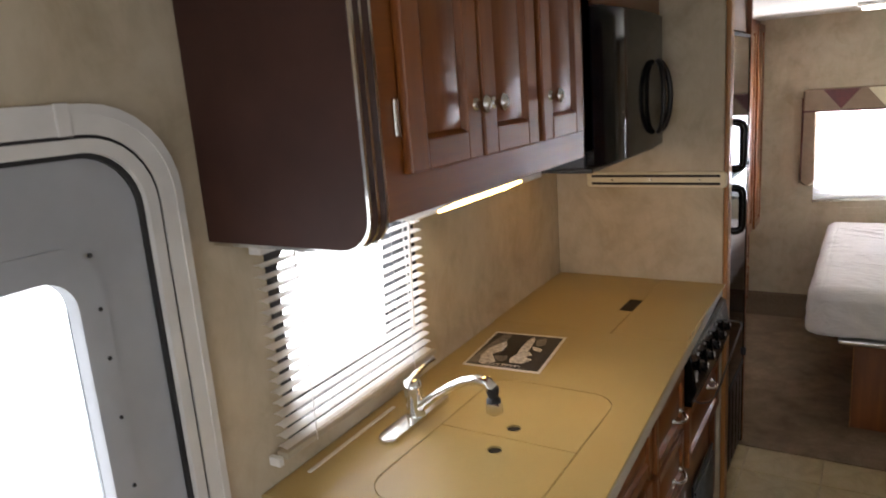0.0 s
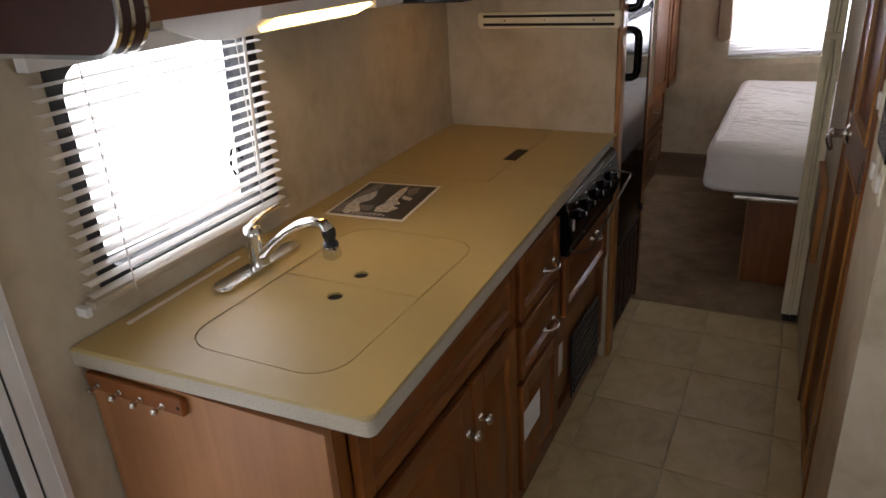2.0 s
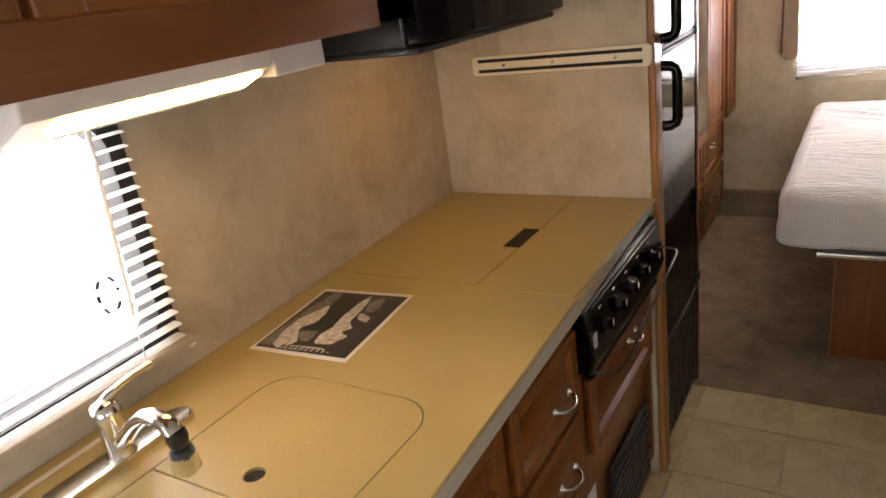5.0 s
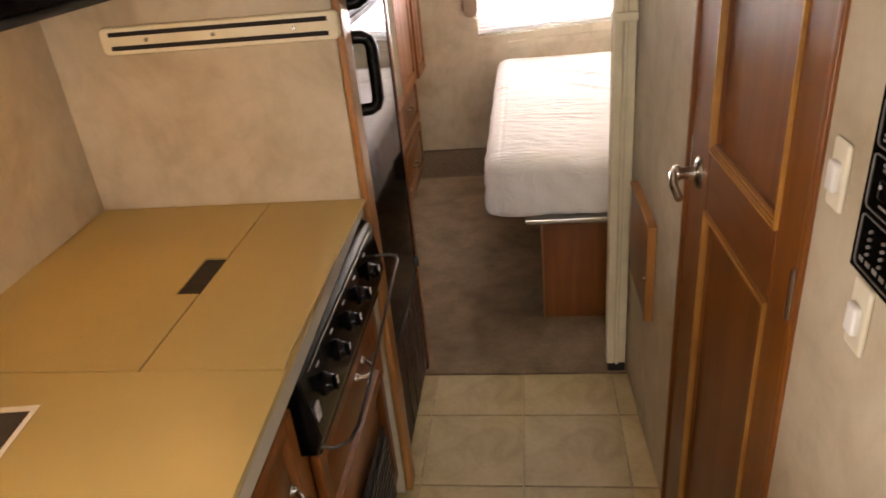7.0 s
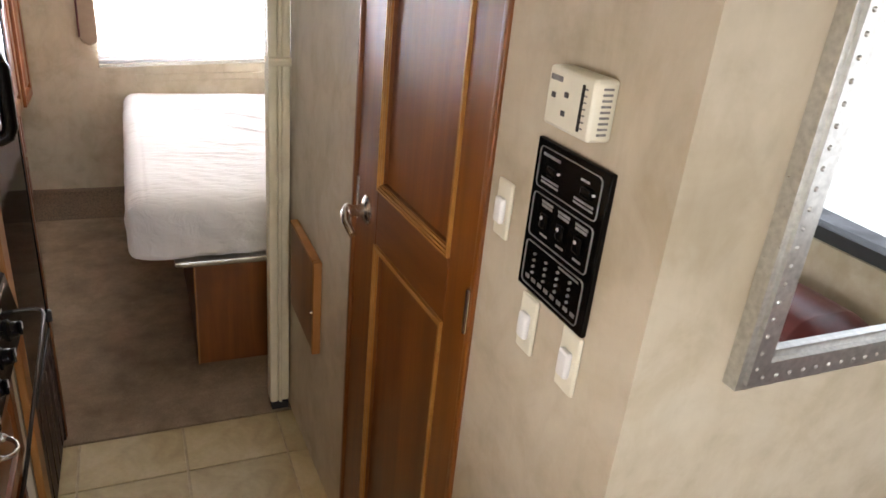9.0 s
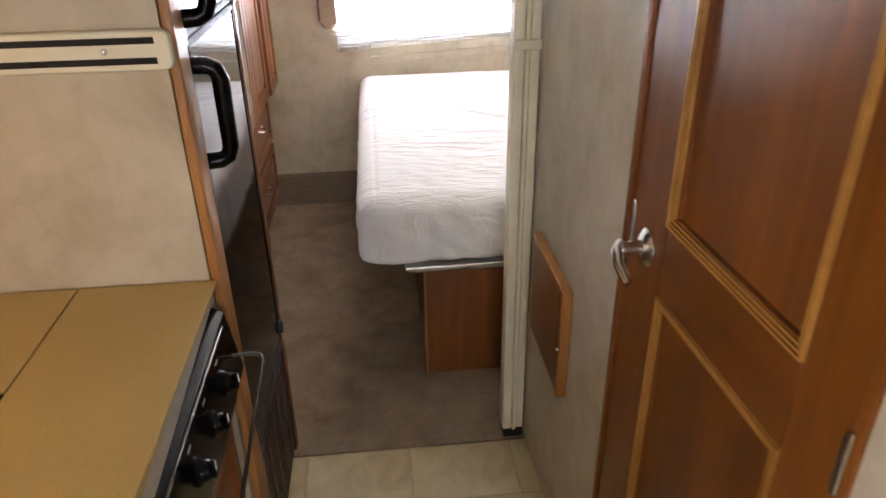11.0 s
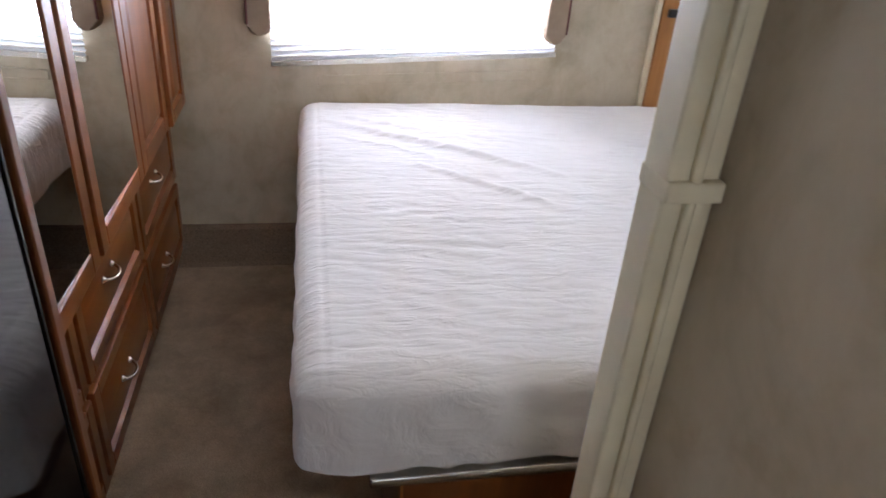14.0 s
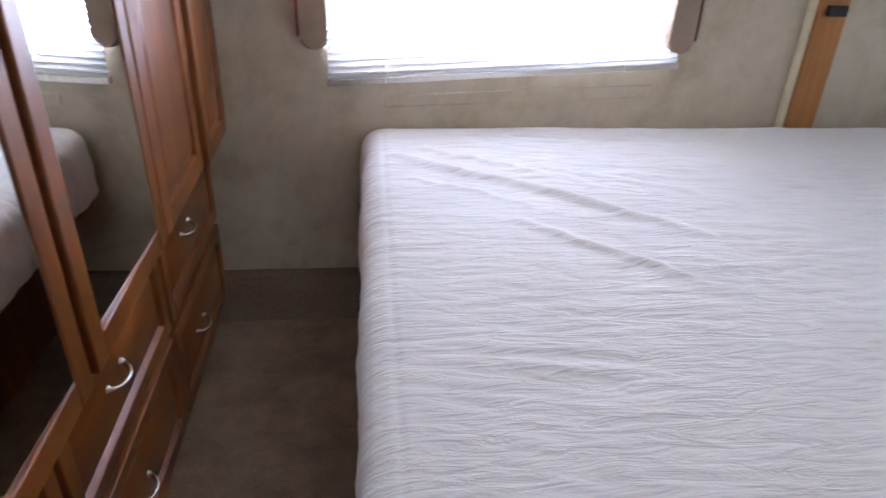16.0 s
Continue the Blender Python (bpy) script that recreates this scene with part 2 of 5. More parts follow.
LOUVRE_BROWN = plain("dark_brown_louvre", (0.045, 0.033, 0.026), 0.25, 0, 0.12, 20)
# Paints the room-side shade on the blind's rail; the pelmet's own tan.
RAIL_TAN = plain("rail_shade_and_pelmet_tan", (0.42, 0.37, 0.28), 0.4, 0, 0.06, 30)
SILVER_FRAME = plain("silver_leaf_moulding", (0.58, 0.57, 0.53), 0.3, 0.9, 0.10, 120)
OUTSIDE = plain("pale_gravel_ground", (0.42, 0.40, 0.36), 0.9, 0, 0.2, 3, 0.1)


# ---- mesh helpers ----
def box(bm, x0, x1, y0, y1, z0, z1, bev=0.0, seg=2):
    vs = [bm.verts.new(p) for p in ((x0, y0, z0), (x1, y0, z0), (x1, y1, z0), (x0, y1, z0), (x0, y0, z1), (x1, y0, z1), (x1, y1, z1), (x0, y1, z1))]
    fs = [bm.faces.new([vs[i] for i in f]) for f in ((3, 2, 1, 0), (4, 5, 6, 7), (0, 1, 5, 4), (1, 2, 6, 5), (2, 3, 7, 6), (3, 0, 4, 7))]
    if bev > 0:
        edges = list({e for f in fs for e in f.edges})
        bmesh.ops.bevel(bm, geom=edges, offset=bev, segments=seg, profile=0.5, affect="EDGES")
    return vs


def boxes(*rows, bev=0.0, seg=2):
    bm = bmesh.new()
    for r in rows:
        box(bm, *r, bev=bev, seg=seg)
    return bm


def rounded(y0, y1, z0, z1, r, n=6, corners=(1, 1, 1, 1)):
    """Outline of a rounded rectangle, anticlockwise from the low corner."""
    pts = []
    for (cy, cz, a0, k) in ((y0, z0, 180, 0), (y1, z0, 270, 1), (y1, z1, 0, 2), (y0, z1, 90, 3)):
        if not corners[k]:
            pts.append((cy, cz))
            continue
        my, mz = cy + (r if cy == y0 else -r), cz + (r if cz == z0 else -r)
        for i in range(n + 1):
            a = radians(a0 + 90 * i / n)
            pts.append((my + r * math.cos(a), mz + r * math.sin(a)))
    return pts


def put(u, v, w, axis):
    """A point from two in-plane values and the value on the plane's own axis."""
    return {"x": (w, u, v), "y": (u, w, v), "z": (u, v, w)}[axis]


def slab(outline, w0, w1, axis, bm=None, bev=0.0):
    """An outline swept between two values of an axis."""
    bm = bm or bmesh.new()
    lo = [bm.verts.new(put(u, v, w0, axis)) for u, v in outline]
    hi = [bm.verts.new(put(u, v, w1, axis)) for u, v in outline]
    n = len(outline)
    fs = [bm.faces.new(lo[::-1]), bm.faces.new(hi)]
    fs += [bm.faces.new((lo[i], lo[(i + 1) % n], hi[(i + 1) % n], hi[i])) for i in range(n)]
    if bev > 0:
        bmesh.ops.bevel(bm, geom=list({e for f in fs[:2] for e in f.edges}), offset=bev, segments=2, profile=0.5, affect="EDGES")
    bmesh.ops.recalc_face_normals(bm, faces=bm.faces[:])
    return bm


def ring(outer, inner, w0, w1, axis, bm=None):
    """A frame between two outlines of the same number of points."""
    bm = bm or bmesh.new()
    n = len(outer)
    loops = [[bm.verts.new(put(u, v, w, axis)) for u, v in o] for w in (w0, w1) for o in (outer, inner)]
    a, b, c, d = loops
    for i in range(n):
        j = (i + 1) % n
        for p, q in ((a, b), (d, c), (c, a), (b, d)):
            bm.faces.new((p[i], p[j], q[j], q[i]))
    bmesh.ops.recalc_face_normals(bm, faces=bm.faces[:])
    return bm


def tube(points, radius, sides=10, bm=None, radii=None):
    """A round bar along a line of points."""
    bm = bm or bmesh.new()
    pts = [Vector(p) for p in points]
    rings = []
    side = None
    for i, p in enumerate(pts):
        ahead = (pts[min(i + 1, len(pts) - 1)] - pts[max(i - 1, 0)]).normalized()
        if side is None:
            side = ahead.orthogonal().normalized()
        side = (side - ahead * side.dot(ahead)).normalized()
        up = ahead.cross(side)
        r = radii[i] if radii else radius
        rings.append([bm.verts.new(p + r * (math.cos(a) * side + math.sin(a) * up)) for a in (2 * math.pi * k / sides for k in range(sides))])
    for a, b in zip(rings, rings[1:]):
        for k in range(sides):
            bm.faces.new((a[k], a[(k + 1) % sides], b[(k + 1) % sides], b[k]))
    bm.faces.new(rings[0][::-1])
    bm.faces.new(rings[-1])
    bmesh.ops.recalc_face_normals(bm, faces=bm.faces[:])
    return bm


def lathe(centre, axis, profile, sides=16, bm=None):
    """A turned piece: rows of (distance along axis, radius)."""
    c, d = Vector(centre), Vector(axis).normalized()
    return tube([c + d * h for h, _ in profile], 0, sides, bm, [max(r, 0.0003) for _, r in profile])


def arc(p0, p1, out, n=10):
    """Points of a half-oval from p0 to p1 that bulges by the vector out."""
    p0, p1, out = Vector(p0), Vector(p1), Vector(out)
    m, h = (p0 + p1) / 2, (p0 - p1) / 2
    return [m + h * math.cos(math.pi * i / n) + out * math.sin(math.pi * i / n) for i in range(n + 1)]


def mesh_object(name, bm, mat, smooth=True):
    me = bpy.data.meshes.new(name)
    if smooth:
        bm.normal_update()
        for f in bm.faces:
            f.smooth = True
        for e in bm.edges:
            if len(e.link_faces) == 2:
                p, q = (f.calc_area() + 1e-12 for f in e.link_faces)
                e.smooth = e.calc_face_angle(0.0) < radians(46) and max(p, q) < 8 * min(p, q)
    bm.to_mesh(me)
    bm.free()
    me.materials.append(mat)
    return new(name, me)


def thing(name, place, label, category, group="", kind=""):
    ob = new(name)
    ob.empty_display_size = 0.05
    ob.location = place
    return tagged(ob, label, category, group, kind)


def origin(ob):
    m = Matrix.Translation(ob.location)
    return origin(ob.parent) @ ob.matrix_parent_inverse @ m if ob.parent else m


def part(name, bm, mat, parent, label=""):
    ob = mesh_object(name, bm, mat)
    ob.parent = parent
    ob.matrix_parent_inverse = origin(parent).inverted()
    if label:
        tagged(ob, label)
    return ob


def structure(name, bm, mat, label, category):
    return tagged(mesh_object(name, bm, mat, False), label, category, kind="structure")


def single(name, bm, mat, label, category, group=""):
    return tagged(mesh_object(name, bm, mat), label, category, group)


# ---- the large structure ----
CEIL, REAR, RIGHT, FRONT, HALL = 1.95, 4.96, 1.32, -1.90, 0.33
BATH = 1.504


def left_x(y):
    """The curb-side wall runs slightly out of true."""
    return -0.915 - 0.036 * (y - 0.72)


def skew(bm, x_ref=0.0):
    """Shifts a mesh built against x = 0 onto the curb-side wall."""
    for v in bm.verts:
        v.co.x += left_x(v.co.y)
    return bm


def hall_x(y):
    """The hall partition runs parallel to the curb-side wall."""
    return HALL - 0.036 * (y - 3.0)


def hall_line(bm, rise=None):
    """Sets a mesh laid out against x = HALL onto the slanting hall partition, spreading it along the run."""
    for v in bm.verts:
        k = 0.42056 / (0.35 + 0.036 * (v.co.y - 1.04))
        kz = k if rise is None else rise
        y = 1.04 + k * (v.co.y - 1.04)
        z = 1.505 + kz * (v.co.z - 1.505)
        if v.co.z < 0.1 or v.co.z > CEIL - 0.01:
            z = v.co.z
        v.co = (hall_x(y) + v.co.x - HALL, y, z)
    return bm


def hole_cut(ob, cutters):
    """Cuts solid shapes out of a mesh for good."""
    for bm in cutters:
        c = mesh_object("cutter", bm, DARK_VOID, False)
        mod = ob.modifiers.new("cut", "BOOLEAN")
        mod.operation, mod.solver, mod.object = "DIFFERENCE", "EXACT", c
        dg = bpy.context.evaluated_depsgraph_get()
        me = bpy.data.meshes.new_from_object(ob.evaluated_get(dg))
        ob.modifiers.remove(mod)
        old = ob.data
        ob.data = me
        bpy.data.meshes.remove(old)
        bpy.data.objects.remove(c)


DOOR_Y0, DOOR_Y1, DOOR_TOP = -0.08, 0.575, 1.625
WIN = (0.828, 1.347, 0.978, 1.405)
side = structure("wall_curbside", skew(boxes((-0.06, 0, FRONT, REAR, -0.1, CEIL))), WALL, "beige mottled vinyl wallcovering on the side wall", "wall")
hole_cut(side, [boxes((-1.3, -0.6, DOOR_Y0, DOOR_Y1, 0.03, DOOR_TOP)), boxes((-1.3, -0.6, WIN[0], WIN[1], WIN[2], WIN[3]))])
RW = (-0.215, 0.80, 0.862, 1.46)
back = structure("wall_rear", boxes((-1.2, 2.1, REAR, REAR + 0.06, -0.1, CEIL)), WALL, "beige mottled wallcovering behind the bed", "wall")
hole_cut(back, [boxes((RW[0], RW[1], REAR - 0.5, REAR + 0.5, RW[2], RW[3]))])
structure("wall_galley_end", boxes((left_x(2.45) + 0.002, -0.352, 2.452, 2.472, 0.0, CEIL)), WALL, "beige mottled partition between counter and refrigerator", "wall")
hall = boxes((HALL, HALL + 0.04, 1.442, 1.768, 0, CEIL), (HALL, HALL + 0.04, 2.343, 3.0, 0, CEIL), (HALL, HALL + 0.04, 1.768, 2.343, 1.86, CEIL))
structure("wall_hall", hall_line(hall, 1.09), WALL, "beige mottled bathroom partition along the hall", "wall")
structure("wall_bath_front", boxes((hall_x(BATH) + 0.0385, RIGHT, BATH, BATH + 0.04, 0, CEIL)), WALL, "pale mottled partition facing the lounge", "wall")
structure("wall_bath_rear", boxes((HALL, RIGHT, 3.0, 3.04, 0, CEIL)), WALL, "beige mottled partition facing the bed", "wall")
SW = (-0.60, 1.30, 0.97, 1.62)
bm = boxes((RIGHT, RIGHT + 0.06, FRONT, SW[0], -0.1, CEIL), (RIGHT, RIGHT + 0.06, SW[1], 3.04, -0.1, CEIL),
           (RIGHT, RIGHT + 0.06, SW[0], SW[1], -0.1, SW[2]), (RIGHT, RIGHT + 0.06, SW[0], SW[1], SW[3], CEIL))
structure("wall_roadside", bm, WALL, "beige mottled lounge side wall", "wall")
head = structure("wall_bed_slide", boxes((2.04, 2.1, 3.04, REAR, -0.1, CEIL)), WALL, "beige mottled wall at the head of the bed", "wall")
# Unseen opening, added at the bed's head to let fill light in.
HW = (3.45, 4.65, 0.95, 1.55)
hole_cut(head, [boxes((1.9, 2.2, *HW))])
structure("wall_bed_slide_end", boxes((RIGHT, 2.1, 2.98, 3.04, -0.1, CEIL)), WALL, "beige mottled slide-out end wall", "wall")
FW = (-0.75, 1.15, 0.80, 1.70)
bm = boxes((-0.95, FW[0], FRONT - 0.06, FRONT, -0.1, CEIL), (FW[1], RIGHT + 0.06, FRONT - 0.06, FRONT, -0.1, CEIL),
           (FW[0], FW[1], FRONT - 0.06, FRONT, -0.1, FW[2]), (FW[0], FW[1], FRONT - 0.06, FRONT, FW[3], CEIL))
structure("wall_front", bm, WALL, "beige mottled front wall of the lounge", "wall")
structure("ceiling", boxes((-1.2, 2.1, FRONT - 0.06, REAR + 0.06, CEIL, CEIL + 0.05)), CEILING_MAT, "white fabric ceiling", "ceiling")
floor = structure("floor", boxes((-1.0, RIGHT, FRONT, 2.985, -0.1, -0.004)), GROUT, "beige square tile flooring in the hall", "floor")
structure("carpet", boxes((-1.2, 2.1, 2.985, REAR, -0.1, 0.004)), CARPET, "worn taupe carpet in the bedroom", "carpet")
cove = slab([(REAR - 0.002, 0.004), (REAR - 0.108, 0.004), (REAR - 0.092, 0.018), (REAR - 0.058, 0.080), (REAR - 0.036, 0.132), (REAR - 0.026, 0.140), (REAR - 0.002, 0.140)], -0.62, 2.0, "x")
structure("baseboard", cove, CARPET_STRIP, "taupe carpet strip curving up the rear wall", "baseboard")
structure("ground", boxes((-300, 300, -300, 300, -0.9, -0.8)), OUTSIDE, "pale gravel ground outside", "ground")

# ---- window light ----
window_light("galley_window_light", (-1.06, 1.085, 1.19), (0.0, 1.085, 1.12), 0.58, 0.44, 7.5)
window_light("entry_door_light", (-0.952, 0.235, 0.86), (0.0, 0.235, 0.84), 0.39, 1.15, 4.5)
window_light("rear_window_light", (0.29, REAR + 0.12, 1.16), (0.29, 3.0, 0.8), 1.02, 0.60, 245)
# Added fill for the bed, behind the unseen head opening.
window_light("bed_fill_light", (2.16, 4.05, 1.26), (0.6, 3.9, 0.6), 1.15, 0.56, 3)
window_light("lounge_window_light", (RIGHT + 0.14, 0.35, 1.30), (0, 0.2, 1.0), 1.85, 0.62, 5)
window_light("front_window_light", (0.3, FRONT - 0.14, 1.25), (0.5, 0, 1.1), 1.85, 0.85, 17)



# ---- galley: base cabinets ----
def raised_panel(parent, y0, y1, z0, z1, x, s, border=0.05, wood_mat=None, name="panel_front"):
    """A cabinet front on a plane of constant x, facing s: rails and stiles, a moulded step and a raised field."""
    t = 0.019
    g = wood_mat or WOOD_V
    bm = bmesh.new()
    b = border
    box(bm, min(x, x + s * 0.004), max(x, x + s * 0.004), y0 + 0.002, y1 - 0.002, z0 + 0.002, z1 - 0.002)
    ob = part(name, bm, g, parent)
    for nm, m, r in (("stile", g, (y0, y0 + b, z0, z1)), ("stile", g, (y1 - b, y1, z0, z1)), ("rail", WOOD_H, (y0 + b, y1 - b, z0, z0 + b)), ("rail", WOOD_H, (y0 + b, y1 - b, z1 - b, z1))):
        part(nm, boxes((min(x, x + s * t), max(x, x + s * t), *r), bev=0.003), m, ob)
    o = [(y0 + b, z0 + b), (y1 - b, z0 + b), (y1 - b, z1 - b), (y0 + b, z1 - b)]
    k = 0.006
    i1 = [(y0 + b + k, z0 + b + k), (y1 - b - k, z0 + b + k), (y1 - b - k, z1 - b - k), (y0 + b + k, z1 - b - k)]
    k = min(0.03, (z1 - z0 - 2 * b) * 0.28, (y1 - y0 - 2 * b) * 0.28)
    i2 = [(y0 + b + k, z0 + b + k), (y1 - b - k, z0 + b + k), (y1 - b - k, z1 - b - k), (y0 + b + k, z1 - b - k)]
    bm = bmesh.new()
    rows = [[bm.verts.new((x + s * d, u, v)) for u, v in ol] for ol, d in ((o, t - 0.004), (i1, t - 0.013), (i2, t - 0.002))]
    for a, c in zip(rows, rows[1:]):
        for n in range(4):
            bm.faces.new((a[n], a[(n + 1) % 4], c[(n + 1) % 4], c[n]))
    bm.faces.new(rows[-1])
    if s < 0:
        bmesh.ops.reverse_faces(bm, faces=bm.faces[:])
    part("raised_field", bm, g, ob)
    return ob


def bow_handle(parent, y, z, x, s, half=0.038, upright=False):
    """A small bowed pull."""
    d = Vector((0, 0, half)) if upright else Vector((0, half, 0))
    c = Vector((x, y, z))
    bm = tube(arc(c - d, c + d, (s * 0.028, 0, -0.006), 10), 0.0042, 8)
    for e in (c - d, c + d):
        lathe(e, (s, 0, 0), ((0, 0.009), (0.003, 0.009), (0.006, 0.006), (0.009, 0.004)), 10, bm)
    return part("handle", bm, NICKEL, parent, "chrome bow handle")


def knob(parent, y, z, x, s, r=0.014, name="knob"):
    return part(name, lathe((x, y, z), (s, 0, 0), ((0, r * 0.75), (0.003, r * 0.7), (0.006, r * 0.4), (0.014, r * 0.42), (0.018, r * 0.95), (0.024, r), (0.029, r * 0.7), (0.031, 0.001)), 14), NICKEL, parent, "polished metal knob")


FACE = -0.366


def base_unit(name, y0, y1, label):
    u = thing(name, (-0.65, (y0 + y1) / 2, 0), label, "cabinet", "galley base cabinets")
    bm = boxes((FACE - 0.02, FACE, y0, y0 + 0.03, 0.07, 0.87), (FACE - 0.02, FACE, y1 - 0.03, y1, 0.07, 0.87), (FACE - 0.02, FACE, y0 + 0.03, y1 - 0.03, 0.835, 0.87),
               (FACE - 0.02, FACE, y0 + 0.03, y1 - 0.03, 0.07, 0.11), bev=0.0015)
    part("face_frame", bm, WOOD_V, u)
    part("body", boxes((-0.90, FACE - 0.022, y0 + 0.001, y1 - 0.001, 0.07, 0.866)), WOOD_PALE, u)
    part("toe_kick", boxes((-0.90, FACE - 0.012, y0 + 0.001, y1 - 0.001, 0.0, 0.068)), WOOD_H, u)
    return u


sink = base_unit("sink_cabinet", 0.757, 1.508, "cherry wood sink cabinet with two doors and false front")
part("end_panel", boxes((-0.905, FACE - 0.001, 0.737, 0.755, 0.0, 0.868), bev=0.001), WOOD_PALE, sink, "pale smooth cherry end panel")
f = raised_panel(sink, 0.79, 1.49, 0.685, 0.835, FACE, 1, 0.035, WOOD_H, "false_front")
for a, b, ky in ((0.79, 1.215, 1.19), (1.225, 1.49, 1.255)):
    d = raised_panel(sink, a, b, 0.09, 0.655, FACE, 1, 0.055, WOOD_V, "door")
    knob(d, ky, 0.545, FACE + 0.019, 1)
drawers = base_unit("drawer_cabinet", 1.51, 1.868, "cherry wood drawer cabinet with two drawers and a lower door")
for z0, z1 in ((0.648, 0.825), (0.47, 0.63)):
    d = raised_panel(drawers, 1.527, 1.84, z0, z1, FACE, 1, 0.03, WOOD_H, "drawer")
    bow_handle(d, 1.738, (z0 + z1) / 2 - 0.018, FACE + 0.019, 1)
d = raised_panel(drawers, 1.527, 1.84, 0.09, 0.45, FACE, 1, 0.05, WOOD_V, "door")
part("paper_label", boxes((FACE + 0.0195, FACE + 0.0205, 1.535, 1.66, 0.268, 0.362)), PAPER, d, "white paper sticker")
stove_unit = base_unit("range_cabinet", 1.87, 2.452, "cherry wood cabinet below the cooker with a dark vent grille")
d = raised_panel(stove_unit, 1.905, 2.40, 0.462, 0.662, FACE, 1, 0.035, WOOD_H, "drawer")
bow_handle(d, 2.205, 0.622, FACE + 0.019, 1, 0.03)
grille = part("vent_grille", boxes((FACE - 0.001, FACE + 0.006, 2.035, 2.365, 0.072, 0.318), bev=0.002), BLACK_PLASTIC, stove_unit, "dark louvred furnace vent")
for i in range(9):
    part("louvre", boxes((FACE + 0.006, FACE + 0.012, 2.045, 2.355, 0.09 + i * 0.024, 0.102 + i * 0.024), bev=0.001), BLACK_PLASTIC, grille)
part("paper_label", boxes((FACE + 0.001, FACE + 0.002, 1.878, 1.935, 0.25, 0.362)), PAPER, stove_unit, "white instruction sticker")
part("side_filler", boxes((-0.40, -0.352, 2.446, 2.45, 0.0, 0.87)), WALL, stove_unit)


# ---- cooker ----
def cooker():
    c = thing("cooker", (-0.36, 2.16, 0.66), "black built-in cooker front with control knobs and a metal towel bar", "cooker")
    prof = [(-0.45, 0.868), (-0.350, 0.868), (-0.333, 0.858), (-0.316, 0.745), (-0.328, 0.708), (-0.45, 0.70)]
    bm = slab([(u, v) for u, v in prof], 1.858, 2.432, "y", bev=0.004)
    part("control_panel", bm, PANEL_BLACK, c, "glossy black control panel")
    for y in (1.94, 2.035, 2.13, 2.225, 2.32):
        n = Vector((0.99, 0, 0.13)).normalized()
        p = Vector((-0.325, y, 0.793))
        k = part("control_knob", lathe(p, n, ((0, 0.021), (0.005, 0.021), (0.008, 0.016), (0.018, 0.014), (0.020, 0.011)), 16), BLACK_GLOSS, c, "black plastic control knob")
        part("grip", boxes((-0.308, -0.300, y - 0.004, y + 0.004, 0.782, 0.810), bev=0.002), BLACK_GLOSS, k)
        part("pointer", boxes((-0.3002, -0.2992, y - 0.002, y + 0.002, 0.795, 0.809)), PAPER, k, "white pointer line")
        part("dial_mark", boxes((-0.3325, -0.3285, y - 0.008, y + 0.008, 0.832, 0.835)), INK_PALE, c)
    part("badge", boxes((-0.3225, -0.3195, 1.872, 1.890, 0.765, 0.80)), INK_PALE, c, "small pale emblem")
    part("trim_strip", boxes((-0.365, -0.338, 1.90, 2.43, 0.672, 0.699), bev=0.002), PANEL_BLACK, c)
    pts = [(-0.324, 2.395, 0.792), (-0.292, 2.402, 0.790), (-0.278, 2.400, 0.787), (-0.272, 2.385, 0.784), (-0.271, 2.28, 0.772), (-0.272, 2.15, 0.752), (-0.274, 2.0, 0.720), (-0.279, 1.935, 0.704), (-0.288, 1.905, 0.698), (-0.310, 1.890, 0.697), (-0.334, 1.885, 0.705)]
    part("towel_bar", tube(pts, 0.0034, 8), DARK_METAL, c, "thin dark metal bar")
    part("top_trim", boxes((-0.3350, -0.3302, 1.90, 2.40, 0.8470, 0.8505)), CHROME, c, "thin chrome trim line")
    return c


cooker()


# ---- countertop ----
def top_outline(y0, y1, inset=0.0):
    pts = []

    def fx(y):
        return -0.291 - 0.036 * (y - 0.755) - inset

    r, yc = 0.016, y0 + 0.03
    for a in range(0, 91, 15):
        pts.append((fx(y0) - r + r * math.sin(radians(a)), yc + r - r * math.cos(radians(a))))
    pts += [ (fx(y1), y1), (left_x(y1) + 0.001, y1), (left_x(y0) + 0.001, y0)]
    return pts


top = thing("countertop", (-0.65, 1.6, 0.87), "tan speckled laminate countertop with sink and hob covers let in", "countertop")
SURF = 0.91
slab_top = part("slab", slab(top_outline(0.722, 2.45), 0.875, SURF, "z", bev=0.004), LAMINATE, top)
bev_edge = ring(top_outline(0.7215, 2.45, -0.0012), top_outline(0.724, 2.449, 0.012), 0.874, 0.903, "z")
part("edge_band", bev_edge, LAMINATE_EDGE, top, "laminate edge band with sky light painted in pale")
cover_o = rounded(-0.737, -0.402, 0.812, 1.408, 0.07, 8, (1, 1, 1, 1))
hole_cut(slab_top, [slab(cover_o, SURF - 0.006, SURF + 0.02, "z")])


def shrink(y0, y1, a, b, r, corners):
    return slab(rounded(y0, y1, a, b, r, 8, corners), SURF - 0.0055, SURF - 0.0002, "z", bev=0.0012)


g = 0.0022
near = part("sink_cover", shrink(-0.737 + g, -0.402 - g, 0.812 + g, 1.12 - g / 2, 0.068, (1, 1, 0, 0)), LAMINATE, top)
far = part("sink_cover", shrink(-0.737 + g, -0.402 - g, 1.12 + g / 2, 1.408 - g, 0.068, (0, 0, 1, 1)), LAMINATE, top)
